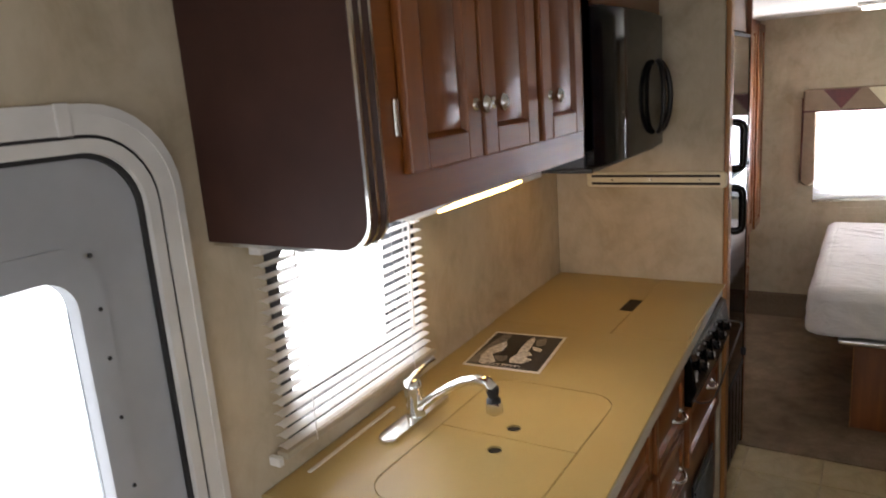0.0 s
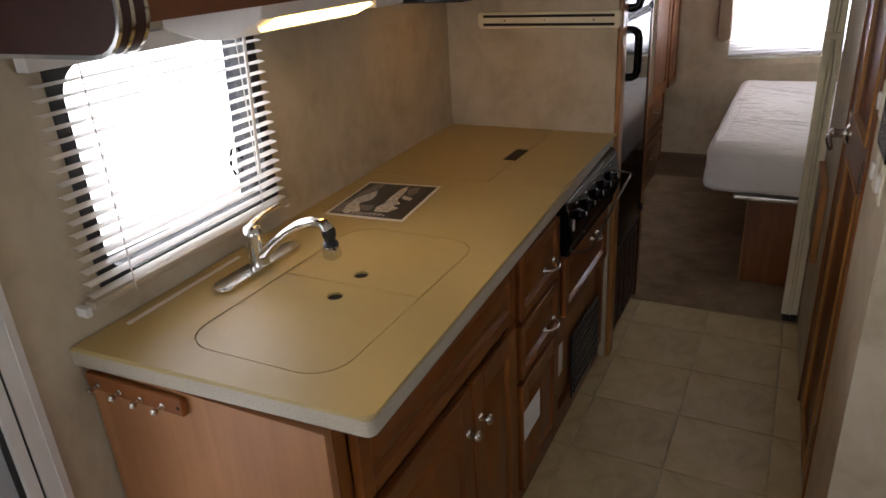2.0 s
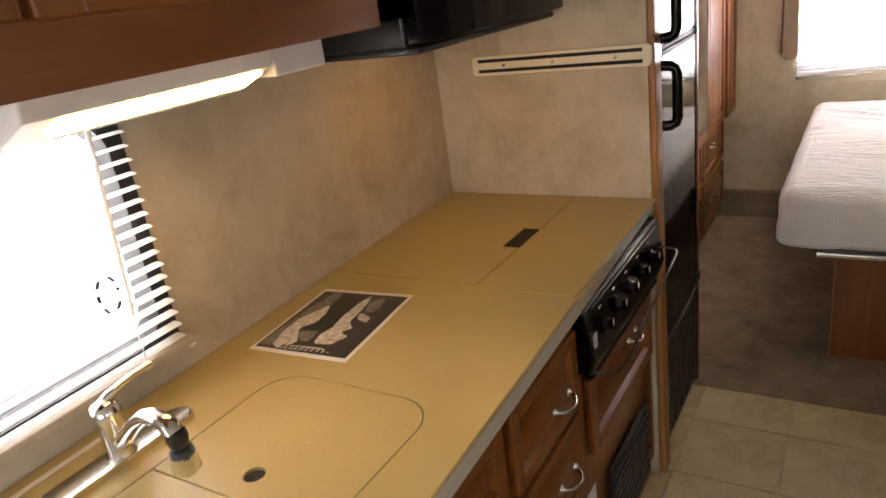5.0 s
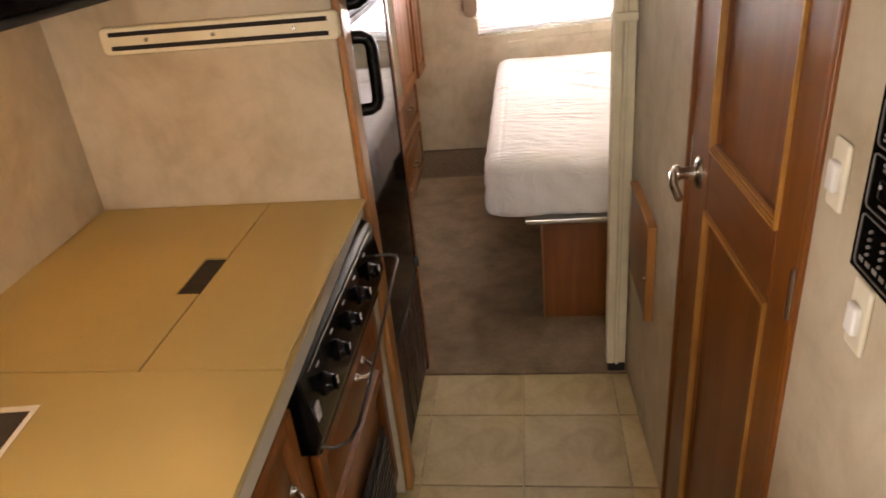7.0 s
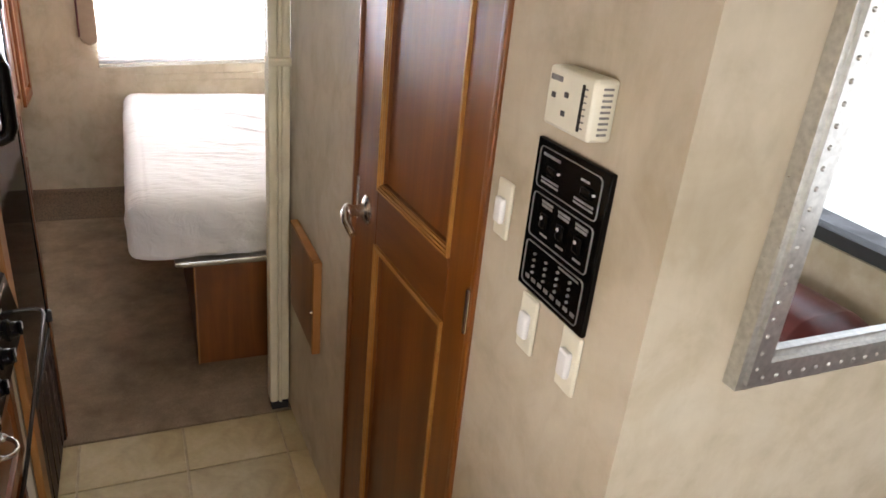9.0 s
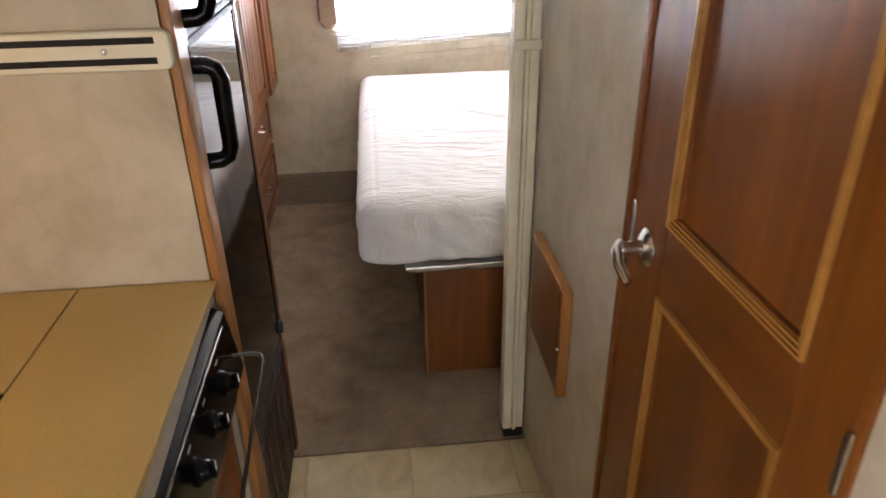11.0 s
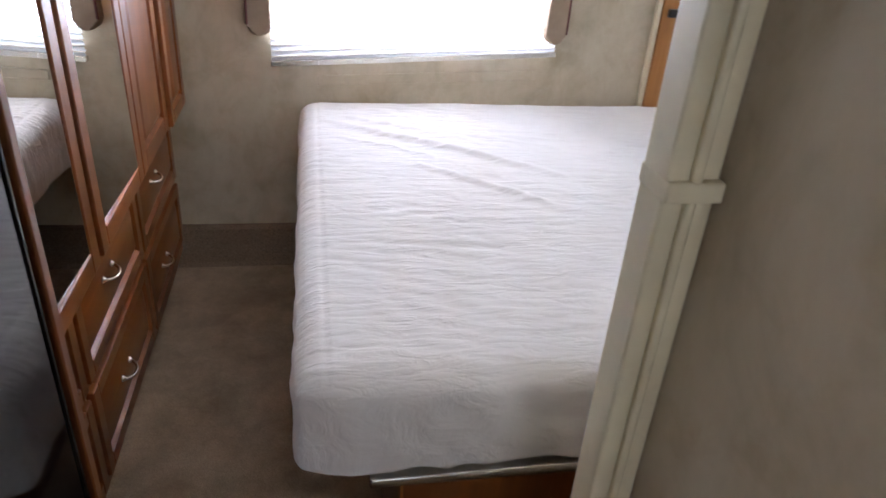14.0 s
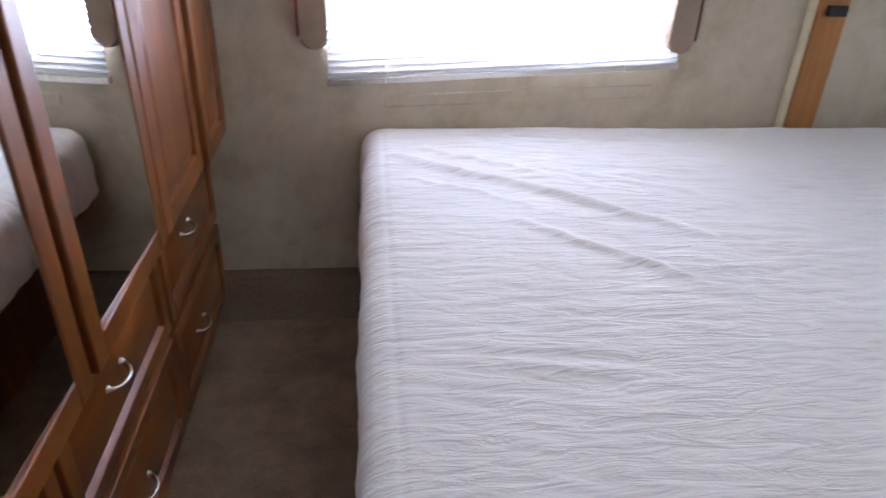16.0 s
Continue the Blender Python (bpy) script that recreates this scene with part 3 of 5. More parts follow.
for ob, (hx, hy) in ((near, (-0.568, 1.066)), (far, (-0.572, 1.169))):
    hole_cut(ob, [lathe((hx, hy, SURF - 0.02), (0, 0, 1), ((0, 0.0165), (0.04, 0.0165)), 20)])
    # The disc closes the hole and paints the shade inside it.
    part("finger_hole", lathe((hx, hy, SURF - 0.0085), (0, 0, 1), ((0, 0.0162), (0.0033, 0.0162)), 20), DARK_VOID, ob, "round finger hole with its shade painted near-black")
# hob cover: two boards, a cross joint and a slot
hole_cut(slab_top, [slab([(-0.97, 1.823), (-0.325, 1.823), (-0.325, 2.47), (-0.97, 2.47)], SURF - 0.005, SURF + 0.02, "z")])
hob_l = part("hob_cover", boxes((-0.968, -0.563, 1.8255, 2.448, SURF - 0.0048, SURF - 0.0002), bev=0.001), LAMINATE, top)
part("hob_cover", boxes((-0.5605, -0.339, 1.8255, 2.448, SURF - 0.0048, SURF - 0.0002), bev=0.001), LAMINATE, top)
hole_cut(hob_l, [boxes((-0.606, -0.5, 2.048, 2.182, 0.8, 1.0))])
# Flat near-black piece for the shade in the hand slot.
part("slot", boxes((-0.6055, -0.5635, 2.0485, 2.1815, SURF - 0.0049, SURF - 0.0030)), DARK_VOID, hob_l, "hand slot with its shade painted near-black")
part("splash_strip", skew(boxes((0.034, 0.044, 0.825, 1.15, SURF + 0.0005, SURF + 0.003), bev=0.0005)), WHITE_PLASTIC, top, "thin white sealing strip")


# ---- tap ----
def tap():
    t = thing("kitchen_tap", (-0.80, 1.115, SURF), "chrome single-lever kitchen tap with black-necked sprayer", "tap")
    o = rounded(-0.829, -0.781, 0.985, 1.250, 0.023, 6)
    part("base_plate", slab(o, SURF, SURF + 0.012, "z", bev=0.004), CHROME, t)
    part("body", lathe((-0.806, 1.122, SURF + 0.01), (0, -0.04, 1), ((0, 0.024), (0.01, 0.022), (0.03, 0.021), (0.05, 0.022), (0.075, 0.023), (0.09, 0.018), (0.097, 0.004)), 18), CHROME, t)
    pts = [(-0.80, 1.122, SURF + 0.03), (-0.775, 1.116, SURF + 0.046), (-0.73, 1.105, SURF + 0.082), (-0.68, 1.092, SURF + 0.117), (-0.64, 1.082, SURF + 0.140), (-0.605, 1.075, SURF + 0.152), (-0.578, 1.072, SURF + 0.15), (-0.568, 1.072, SURF + 0.138)]
    part("spout", tube(pts, 0, 12, None, [0.014, 0.013, 0.0115, 0.011, 0.011, 0.0115, 0.013, 0.0135]), CHROME, t)
    n = part("sprayer", lathe((-0.568, 1.072, SURF + 0.142), (0.05, 0, -1), ((0, 0.0135), (0.010, 0.0145), (0.022, 0.011), (0.026, 0.015), (0.036, 0.0165)), 14), BLACK_PLASTIC, t, "black rubber sprayer neck")
    part("nozzle", lathe((-0.5665, 1.072, SURF + 0.1085), (0.05, 0, -1), ((0, 0.0165), (0.022, 0.0185), (0.026, 0.015)), 16), CHROME, n)
    pts = [(-0.808, 1.110, SURF + 0.088), (-0.807, 1.127, SURF + 0.104), (-0.804, 1.152, SURF + 0.113), (-0.802, 1.177, SURF + 0.118), (-0.80, 1.207, SURF + 0.119)]
    part("lever", tube(pts, 0, 10, None, [0.011, 0.0085, 0.006, 0.0052, 0.0062]), CHROME, t)


tap()

# ---- printed sheet ----
ps = thing("photo_print", (-0.77, 1.6, SURF), "white sheet with a dark grey photograph lying on the countertop", "paper")
q = [(-0.868, 1.451), (-0.639, 1.466), (-0.671, 1.748), (-0.897, 1.725)]


def on_sheet(u, v):
    a, b, c, d = (Vector((*p, 0)) for p in q)
    return (a * (1 - u) + b * u) * (1 - v) + (d * (1 - u) + c * u) * v


def patch(quad, lift):
    bm = bmesh.new()
    lo = [on_sheet(*p) for p in quad]
    vs = [bm.verts.new((p.x, p.y, SURF + lift)) for p in lo]
    bm.faces.new(vs)
    bmesh.ops.recalc_face_normals(bm, faces=bm.faces[:])
    if bm.faces[:][0].normal.z < 0:
        bmesh.ops.reverse_faces(bm, faces=bm.faces[:])
    return bm


def soften(loop):
    """Rounds a closed outline by cutting its corners."""
    return [(p[0] * w + n[0] * (1 - w), p[1] * w + n[1] * (1 - w)) for p, n in zip(loop, loop[1:] + loop[:1]) for w in (0.87, 0.13)]


sheet = slab(q, SURF + 0.0004, SURF + 0.0012, "z")
part("sheet", sheet, PAPER, ps)
part("picture", patch(((0.03, 0.04), (0.965, 0.04), (0.965, 0.955), (0.03, 0.955)), 0.0016), INK, ps, "dark photograph print")
part("grey_shape", patch(soften(((0.04, 0.07), (0.05, 0.28), (0.1, 0.71), (0.15, 0.94), (0.27, 0.94), (0.27, 0.71), (0.15, 0.5), (0.13, 0.27), (0.18, 0.08))), 0.0019), INK_MID, ps)
part("pale_shape", patch(soften(((0.18, 0.08), (0.12, 0.28), (0.13, 0.51), (0.27, 0.73), (0.33, 0.6), (0.34, 0.45), (0.24, 0.34), (0.38, 0.16), (0.31, 0.09))), 0.0020), INK_PALE, ps)
part("pale_shape", patch(soften(((0.55, 0.16), (0.51, 0.28), (0.55, 0.4), (0.53, 0.56), (0.54, 0.81), (0.59, 0.93), (0.63, 0.82), (0.65, 0.64), (0.66, 0.5), (0.75, 0.42), (0.68, 0.35), (0.79, 0.31), (0.72, 0.18))), 0.0021), INK_PALE, ps)
part("dark_shape", patch(soften(((0.33, 0.6), (0.4, 0.74), (0.48, 0.74), (0.49, 0.57), (0.45, 0.47), (0.35, 0.46))), 0.0022), INK, ps)
part("dark_shape", patch(soften(((0.41, 0.37), (0.42, 0.46), (0.54, 0.46), (0.56, 0.39))), 0.0023), INK, ps)
part("grey_shape", patch(soften(((0.27, 0.3), (0.46, 0.33), (0.48, 0.26), (0.47, 0.18), (0.4, 0.17))), 0.0024), INK_MID, ps)
part("pale_shape", patch(soften(((0.66, 0.65), (0.82, 0.59), (0.82, 0.51), (0.7, 0.55))), 0.0025), INK_PALE, ps)
part("grey_shape", patch(soften(((0.64, 0.83), (0.76, 0.92), (0.81, 0.7), (0.71, 0.64))), 0.0026), INK_MID, ps)
part("pale_shape", patch(soften(((0.15, 0.1), (0.67, 0.12), (0.8, 0.07), (0.26, 0.05))), 0.0027), INK_PALE, ps)
for k in range(9):
    part("print_bar", patch(((0.28 + k * 0.055, 0.062), (0.315 + k * 0.055, 0.062), (0.325 + k * 0.055, 0.098), (0.29 + k * 0.055, 0.098)), 0.0029), INK, ps)


# ---- coat hook rail on the end of the sink cabinet ----
rail = thing("hook_rail", (-0.77, 0.734, 0.83), "small cherry wood rail with four metal hooks", "hook rail")
part("board", slab(rounded(-0.892, -0.652, 0.828, 0.864, 0.006, 4), 0.7225, 0.7365, "y", bev=0.003), WOOD_X, rail)
for hx in (-0.862, -0.805, -0.752, -0.70):
    part("hook", lathe((hx, 0.7235, 0.842), (0, -1, -0.1), ((0, 0.006), (0.003, 0.006), (0.005, 0.003), (0.013, 0.003), (0.016, 0.0065), (0.022, 0.007), (0.026, 0.001)), 12), NICKEL, rail, "polished metal hook knob")
part("screw_hole", lathe((-0.662, 0.7228, 0.846), (0, -1, 0), ((0, 0.004), (0.0006, 0.004)), 10), DARK_VOID, rail)


# ---- overhead cabinet ----
OX = -0.552
oh = thing("overhead_cabinet", (-0.75, 1.2, 1.44), "cherry wood overhead cabinet with a dark brown vinyl end panel", "cabinet")
o = [(left_x(0.7) + 0.002, 1.435), (OX - 0.055, 1.435)]
o += [(OX - 0.055 + 0.055 * math.sin(radians(a)), 1.49 - 0.055 * math.cos(radians(a))) for a in range(15, 91, 15)]
o += [(OX, CEIL - 0.002), (left_x(0.7) + 0.002, CEIL - 0.002)]
part("end_panel", slab(o, 0.688, 0.713, "y"), BROWN_VINYL, oh, "dark brown vinyl-covered rounded end panel")


def lip(off, y0, y1, mat, name):
    """A band that follows the rounded front edge of the end panel."""
    path = [(OX - 0.35, 1.435 - off), (OX - 0.055, 1.435 - off)]
    path += [(OX - 0.055 + (0.055 + off) * math.sin(radians(a)), 1.49 - (0.055 + off) * math.cos(radians(a))) for a in range(15, 91, 15)]
    path += [(OX + off, CEIL - 0.003)]
    bm = bmesh.new()
    lo = [bm.verts.new((x, y0, z)) for x, z in path]
    hi = [bm.verts.new((x, y1, z)) for x, z in path]
    inner = [(OX - 0.35, 1.437), (OX - 0.055, 1.437)] + [(OX - 0.055 + 0.053 * math.sin(radians(a)), 1.49 - 0.053 * math.cos(radians(a))) for a in range(15, 91, 15)] + [(OX - 0.002, CEIL - 0.003)]
    li = [bm.verts.new((x, y0, z)) for x, z in inner]
    hi2 = [bm.verts.new((x, y1, z)) for x, z in inner]
    for i in range(len(path) - 1):
        for a, b in ((lo, hi), (li, lo), (hi, hi2)):
            bm.faces.new((a[i], a[i + 1], b[i + 1], b[i]))
    bmesh.ops.recalc_face_normals(bm, faces=bm.faces[:])
    part(name, bm, mat, oh, "polished metal edge strip" if mat is CHROME else "")


for a, b, m, off, n in ((0.689, 0.695, CHROME, 0.006, "edge_strip"), (0.695, 0.709, BROWN_VINYL, 0.003, "edge_band"), (0.709, 0.715, CHROME, 0.006, "edge_strip"),
                        (0.715, 0.732, BROWN_VINYL, 0.003, "edge_band"), (0.732, 0.738, CHROME, 0.006, "edge_strip")):
    lip(off, a, b, m, n)
part("body", boxes((left_x(1.2) + 0.02, OX - 0.022, 0.739, 1.745, 1.475, CEIL - 0.002)), WOOD_H, oh)
part("face_frame", boxes((OX - 0.02, OX - 0.001, 0.739, 1.62, 1.47, CEIL - 0.003)), WOOD_H, oh)
part("valance_step", boxes((OX - 0.05, OX - 0.022, 1.622, 1.745, 1.475, CEIL - 0.004)), WOOD_H, oh)
for y0, y1, ky in ((0.795, 1.035, 1.015), (1.047, 1.295, 1.085), (1.325, 1.575, 1.365)):
    d = raised_panel(oh, y0, y1, 1.54, CEIL - 0.02, OX, 1, 0.052, WOOD_V, "door")
    knob(d, ky, 1.637, OX + 0.019, 1, 0.016)
part("hinge", boxes((OX, OX + 0.006, 0.776, 0.79, 1.60, 1.66), bev=0.002), NICKEL, oh)

# ---- under-cabinet light ----
ul = thing("under_cabinet_light", (-0.75, 1.4, 1.45), "white under-cabinet strip light, lit warm yellow", "lamp")
prof = [(-0.92, 1.473), (-0.92, 1.43), (-0.80, 1.403), (-0.735, 1.406), (-0.655, 1.440), (-0.645, 1.473)]
prof = [(x + 0.015, z) for x, z in prof]
part("housing", slab(prof, 1.055, 1.445, "y", bev=0.003), WHITE_PLASTIC, ul)
lens = [(-0.691, 1.4190), (-0.645, 1.4385), (-0.642, 1.433), (-0.688, 1.4135)]
part("diffuser", slab(lens, 1.105, 1.425, "y"), GLOW_TUBE, ul, "glowing warm yellow diffuser")
part("end_box", boxes((-0.84, -0.665, 1.475, 1.60, 1.42, 1.473), bev=0.004), WHITE_PLASTIC, ul)


# ---- microwave ----
mw = thing("microwave", (-0.73, 2.1, 1.42), "glossy black built-in microwave oven with an oval door handle", "microwave")
part("case", boxes((left_x(2.1) + 0.01, -0.60, 1.75, 2.45, 1.42, 1.86), bev=0.004), BLACK_PLASTIC, mw)
o = [(-0.60, 1.76), (-0.575, 1.76), (-0.553, 1.80), (-0.541, 1.95), (-0.541, 2.25), (-0.553, 2.42), (-0.60, 2.448)]
part("door", slab(o, 1.425, 1.86, "z", bev=0.004), BLACK_GLOSS, mw, "glossy black curved door")
part("lower_vent", boxes((-0.90, -0.585, 1.77, 2.43, 1.405, 1.419), bev=0.003), BLACK_PLASTIC, mw)
hc = Vector((-0.545, 2.285, 1.592))
for s in (-1, 1):
    pts = [hc + Vector((0.012 + 0.030 * math.cos(radians(a)), s * 0.042 * math.cos(radians(a)), 0.115 * math.sin(radians(a)))) for a in range(-90, 91, 12)]
    part("handle", tube(pts, 0.009, 10), BLACK_PLASTIC, mw, "black oval loop handle")
for z in (1.835, 1.80, 1.775):
    part("display_mark", boxes((-0.5725, -0.5695, 1.772, 1.795, z - 0.005, z + 0.005)), IVORY, mw)
part("cooktop_lamp", boxes((-0.76, -0.64, 2.04, 2.12, 1.398, 1.4045), bev=0.002), GLOW_WARM, mw, "lit warm cooktop lamp")
part("over_cabinet_rail", boxes((left_x(2.1) + 0.01, -0.57, 1.75, 2.45, 1.864, CEIL - 0.002), bev=0.002), WOOD_H, mw)

# ---- galley window and blind ----
win = tagged(thing("window_1", (left_x(1.1), 1.1, 1.2), "rounded galley window with dark rubber frame", "window"), kind="structure")
y0, y1, z0, z1 = WIN
part("window_frame", skew(ring(rounded(y0 - 0.012, y1 + 0.012, z0 - 0.012, z1 + 0.012, 0.012, 6), rounded(y0 + 0.015, y1 - 0.018, z0 + 0.015, z1 - 0.012, 0.06, 6), -0.05, 0.006, "x")), RUBBER, win, "dark rounded window frame")
pane = part("pane", skew(boxes((-0.045, -0.041, y0 + 0.0, y1 - 0.0, z0 + 0.0, z1 - 0.0))), GLASS, win)
pane.visible_shadow = False
for zz in (1.035,):
    part("slider_bar", skew(boxes((-0.04, -0.03, y0 + 0.02, y1 - 0.02, zz - 0.006, zz + 0.006))), RUBBER, win)
part("pull_latch", skew(tube([(-0.03, 1.27 + 0.02 * math.cos(radians(a)), 1.10 + 0.035 * math.sin(radians(a))) for a in range(0, 351, 30)], 0.004, 6)), RUBBER, win)


def blind(name, u0, u1, z_low, z_high, place, pitch, tilt, label, slope=0.0, across="y", face=0.0, s=1):
    """A venetian blind: head rail, slats, bottom rail, ladder cords. Lies along y or x; slope drops one end."""
    b = thing(name, place, label, "blind")

    def solid(rows, bev=0.0):
        bm = bmesh.new()
        for (w0, w1, a0, a1, c0, c1) in rows:
            if across == "y":
                box(bm, w0, w1, a0, a1, c0, c1, bev)
            else:
                box(bm, a0, a1, face - w1, face - w0, c0, c1, bev)
        return skew(bm) if across == "y" else bm

    part("head_rail", solid([(0.012, 0.042, u0, u1, z_high - 0.02, z_high + 0.012)], 0.002), WHITE_PLASTIC, b)
    n = int((z_high - 0.03 - z_low) / pitch)
    half = 0.0125
    cs, sn = half * math.cos(radians(tilt)), half * math.sin(radians(tilt))
    for i in range(n):
        zc = z_low + 0.022 + i * pitch
        k = 1 - i / n
        bm = bmesh.new()
        rows = []
        for uu in (u0 + 0.003, u1 - 0.003):
            zz = zc + slope * (uu - u0) * k
            arcpts = [(0.027 + cs * q, zz - sn * q + 0.0022 * (1 - q * q)) for q in (-1, -0.4, 0.4, 1)]
            rows.append([bm.verts.new((w, uu, c) if across == "y" else (uu, face - w, c)) for w, c in arcpts])
        for j in range(3):
            bm.faces.new((rows[0][j], rows[0][j + 1], rows[1][j + 1], rows[1][j]))
        part("slat", skew(bm) if across == "y" else bm, SLAT if across == "y" else SLAT_REAR, b)
    over = 0.018 if across == "y" else 0.0
    bm = solid([(0.013, 0.041, u0, u1 + over, z_low, z_low + (0.014 if across == "y" else 0.019))], 0.002)
    for v in bm.verts:
        v.co.z += slope * ((v.co.y if across == "y" else v.co.x) - u0)
    # The galley rail's tan is shade put into its colour.
    part("bottom_rail", bm, RAIL_TAN if across == "y" else NICKEL, b)
    for f in (0.16, 0.84):
        uu = u0 + f * (u1 - u0)
        part("ladder_cord", solid([(0.0405, 0.042, uu - 0.001, uu + 0.001, z_low + slope * (uu - u0), z_high)]), WHITE_PLASTIC, b)
    return b


gb = blind("window_blind", 0.768, 1.350, 0.970, 1.412, (left_x(1.1), 1.1, 0.970), 0.0235, 5, "white aluminium venetian blind over the galley window")
part("tilt_wand", skew(tube([(0.048, 1.279, 1.41), (0.05, 1.254, 1.08)], 0.004, 6)), WHITE_PLASTIC, gb)
part("pelmet", skew(boxes((0.002, 0.05, 0.755, 1.385, 1.427, 1.452), bev=0.003)), RAIL_TAN, gb)
for hy in (0.755, 1.3575):
    part("hold_down", skew(boxes((0.002, 0.03, hy, hy + 0.012, 0.958, 0.976))), WHITE_PLASTIC, gb)


# ---- entry door ----
ed = tagged(thing("door_1", (left_x(0.3), 0.3, 0.0), "white-framed entry door with grey inner panel and large pane", "door"), kind="structure")


def door_o(grow, r):
    return rounded(DOOR_Y0 - grow, DOOR_Y1 + grow, 0.03 - grow, DOOR_TOP + grow, r, 8)


part("outer_frame", skew(ring(door_o(0.062, 0.15), door_o(0.018, 0.115), 0.0, 0.016, "x")), WHITE_PAINT, ed)
part("frame_bead", skew(ring(door_o(0.050, 0.142), door_o(0.046, 0.138), 0.016, 0.0185, "x")), WHITE_PAINT, ed)
part("seal", skew(ring(door_o(0.0185, 0.115), door_o(0.012, 0.110), 0.0, 0.012, "x")), RUBBER, ed)
part("inner_frame", skew(ring(door_o(0.0125, 0.110), door_o(-0.008, 0.095), 0.0, 0.016, "x")), WHITE_PAINT, ed)
part("seal", skew(ring(door_o(-0.0075, 0.095), door_o(-0.016, 0.090), -0.03, 0.004, "x")), RUBBER, ed)
part("joint_cover", skew(boxes((0.015, 0.020, 0.440, 0.462, DOOR_TOP + 0.017, DOOR_TOP + 0.064), bev=0.001)), WHITE_PAINT, ed, "small white frame joint cover")
GL = (0.04, 0.43, 0.28, 1.44)
inner = rounded(GL[0], GL[1], GL[2], GL[3], 0.05, 8)
panel = part("door_panel", skew(ring(door_o(-0.0155, 0.0905), inner, -0.045, -0.004, "x")), GREY_PANEL, ed, "grey moulded inner door panel")
part("glazing_step", skew(ring(rounded(GL[0] - 0.045, GL[1] + 0.045, GL[2] - 0.045, GL[3] + 0.045, 0.07, 8), inner, -0.005, 0.0, "x")), GREY_PANEL, panel)
pane = part("pane", skew(boxes((-0.035, -0.031, GL[0], GL[1], GL[2], GL[3]))), GLASS, ed)
pane.visible_shadow = False
for zz in (1.465, 1.38, 1.30, 1.20, 1.08, 0.95, 0.8, 0.65, 0.5):
    part("screw", skew(lathe((-0.001, GL[1] + 0.033, zz), (1, 0, 0), ((0, 0.004), (0.003, 0.003)), 8)), RUBBER, panel)

# ---- vent strip on the galley partition ----
vs = thing("vent_strip", (-0.58, 2.45, 1.28), "ivory plastic vent strip with two dark slots on the partition", "vent")
o = rounded(-0.846, -0.338, 1.262, 1.318, 0.012, 4)
part("plate", slab(o, 2.437, 2.452, "y", bev=0.003), CREAM, vs)
# Slots are near-black bars, their inner shade put into the colour.
for zz in (1.276, 1.304):
    part("slot", boxes((-0.825, -0.36, 2.4355, 2.4375, zz - 0.0045, zz + 0.0045)), DARK_VOID, vs, "slot with its shade painted near-black")
for xx in (-0.745, -0.60, -0.43):
    part("screw", lathe((xx, 2.437, 1.29), (0, -1, 0), ((0, 0.005), (0.003, 0.004)), 10), NICKEL, vs)


# ---- refrigerator ----
fr = thing("refrigerator", (-0.65, 2.76, 0.0), "black two-door recreational refrigerator with loop handles", "refrigerator")
FX = -0.355
part("body", boxes((-0.93, FX - 0.045, 2.515, 3.025, 0.0, 1.80)), PANEL_BLACK, fr)
for nm, z0, z1, hz0, hz1 in (("fridge_door", 0.395, 1.272, 1.085, 1.245), ("freezer_door", 1.279, 1.79, 1.315, 1.48)):
    d = part(nm, boxes((FX - 0.042, FX, 2.551, 3.005, z0, z1), bev=0.003), FRIDGE_BLACK, fr, "mirror-gloss black door")
    part("door_edge", boxes((FX - 0.042, FX + 0.005, 2.517, 2.5505, z0, z1), bev=0.002), PANEL_BLACK, d)
    part("door_edge", boxes((FX - 0.042, FX + 0.002, 3.0055, 3.014, z0, z1), bev=0.002), PANEL_BLACK, d)
    for e0, e1 in ((z1 - 0.010, z1 + 0.003), (z0, z0 + 0.012)):
        part("end_cap", boxes((FX - 0.042, FX + 0.003, 2.5505, 3.0055, e0, e1)), RUBBER, d, "dull black end cap")
    part("grip_plate", boxes((FX + 0.0005, FX + 0.010, 2.537, 2.566, hz0 - 0.09, hz1 + 0.03), bev=0.003), PANEL_BLACK, d)
    hx, hy = FX + 0.008, 2.543
    pts = [(hx, hy, hz0), (hx + 0.026, hy + 0.004, hz0 + 0.001), (hx + 0.039, hy + 0.006, hz0 + 0.008), (hx + 0.045, hy + 0.007, hz0 + 0.024), (hx + 0.045, hy + 0.007, hz1 - 0.024), (hx + 0.039, hy + 0.006, hz1 - 0.008), (hx + 0.026, hy + 0.004, hz1 - 0.001), (hx, hy, hz1)]
    part("handle", tube(pts, 0.0142, 12), PANEL_BLACK, d, "black plastic loop handle")
part("edge_strip", boxes((FX - 0.04, FX + 0.007, 2.5125, 2.5165, 0.39, 1.795)), NICKEL, fr, "thin silver edge strip")
part("hinge", boxes((FX - 0.01, FX + 0.009, 3.0, 3.022, 1.27, 1.296), bev=0.004), BLACK_PLASTIC, fr)
part("hinge", lathe((FX + 0.002, 3.015, 0.425), (0, 0, 1), ((0, 0.010), (0.03, 0.010), (0.034, 0.006)), 12), BLACK_PLASTIC, fr)
lp = part("lower_panel", boxes((FX - 0.03, FX - 0.004, 2.53, 3.01, 0.02, 0.375), bev=0.003), BROWN_VINYL, fr, "dark brown ribbed lower vent panel")
for k in range(5):
    part("rib", boxes((FX - 0.004, FX - 0.001, 2.60 + k * 0.085, 2.61 + k * 0.085, 0.04, 0.355), bev=0.001), LOUVRE_BROWN, lp)
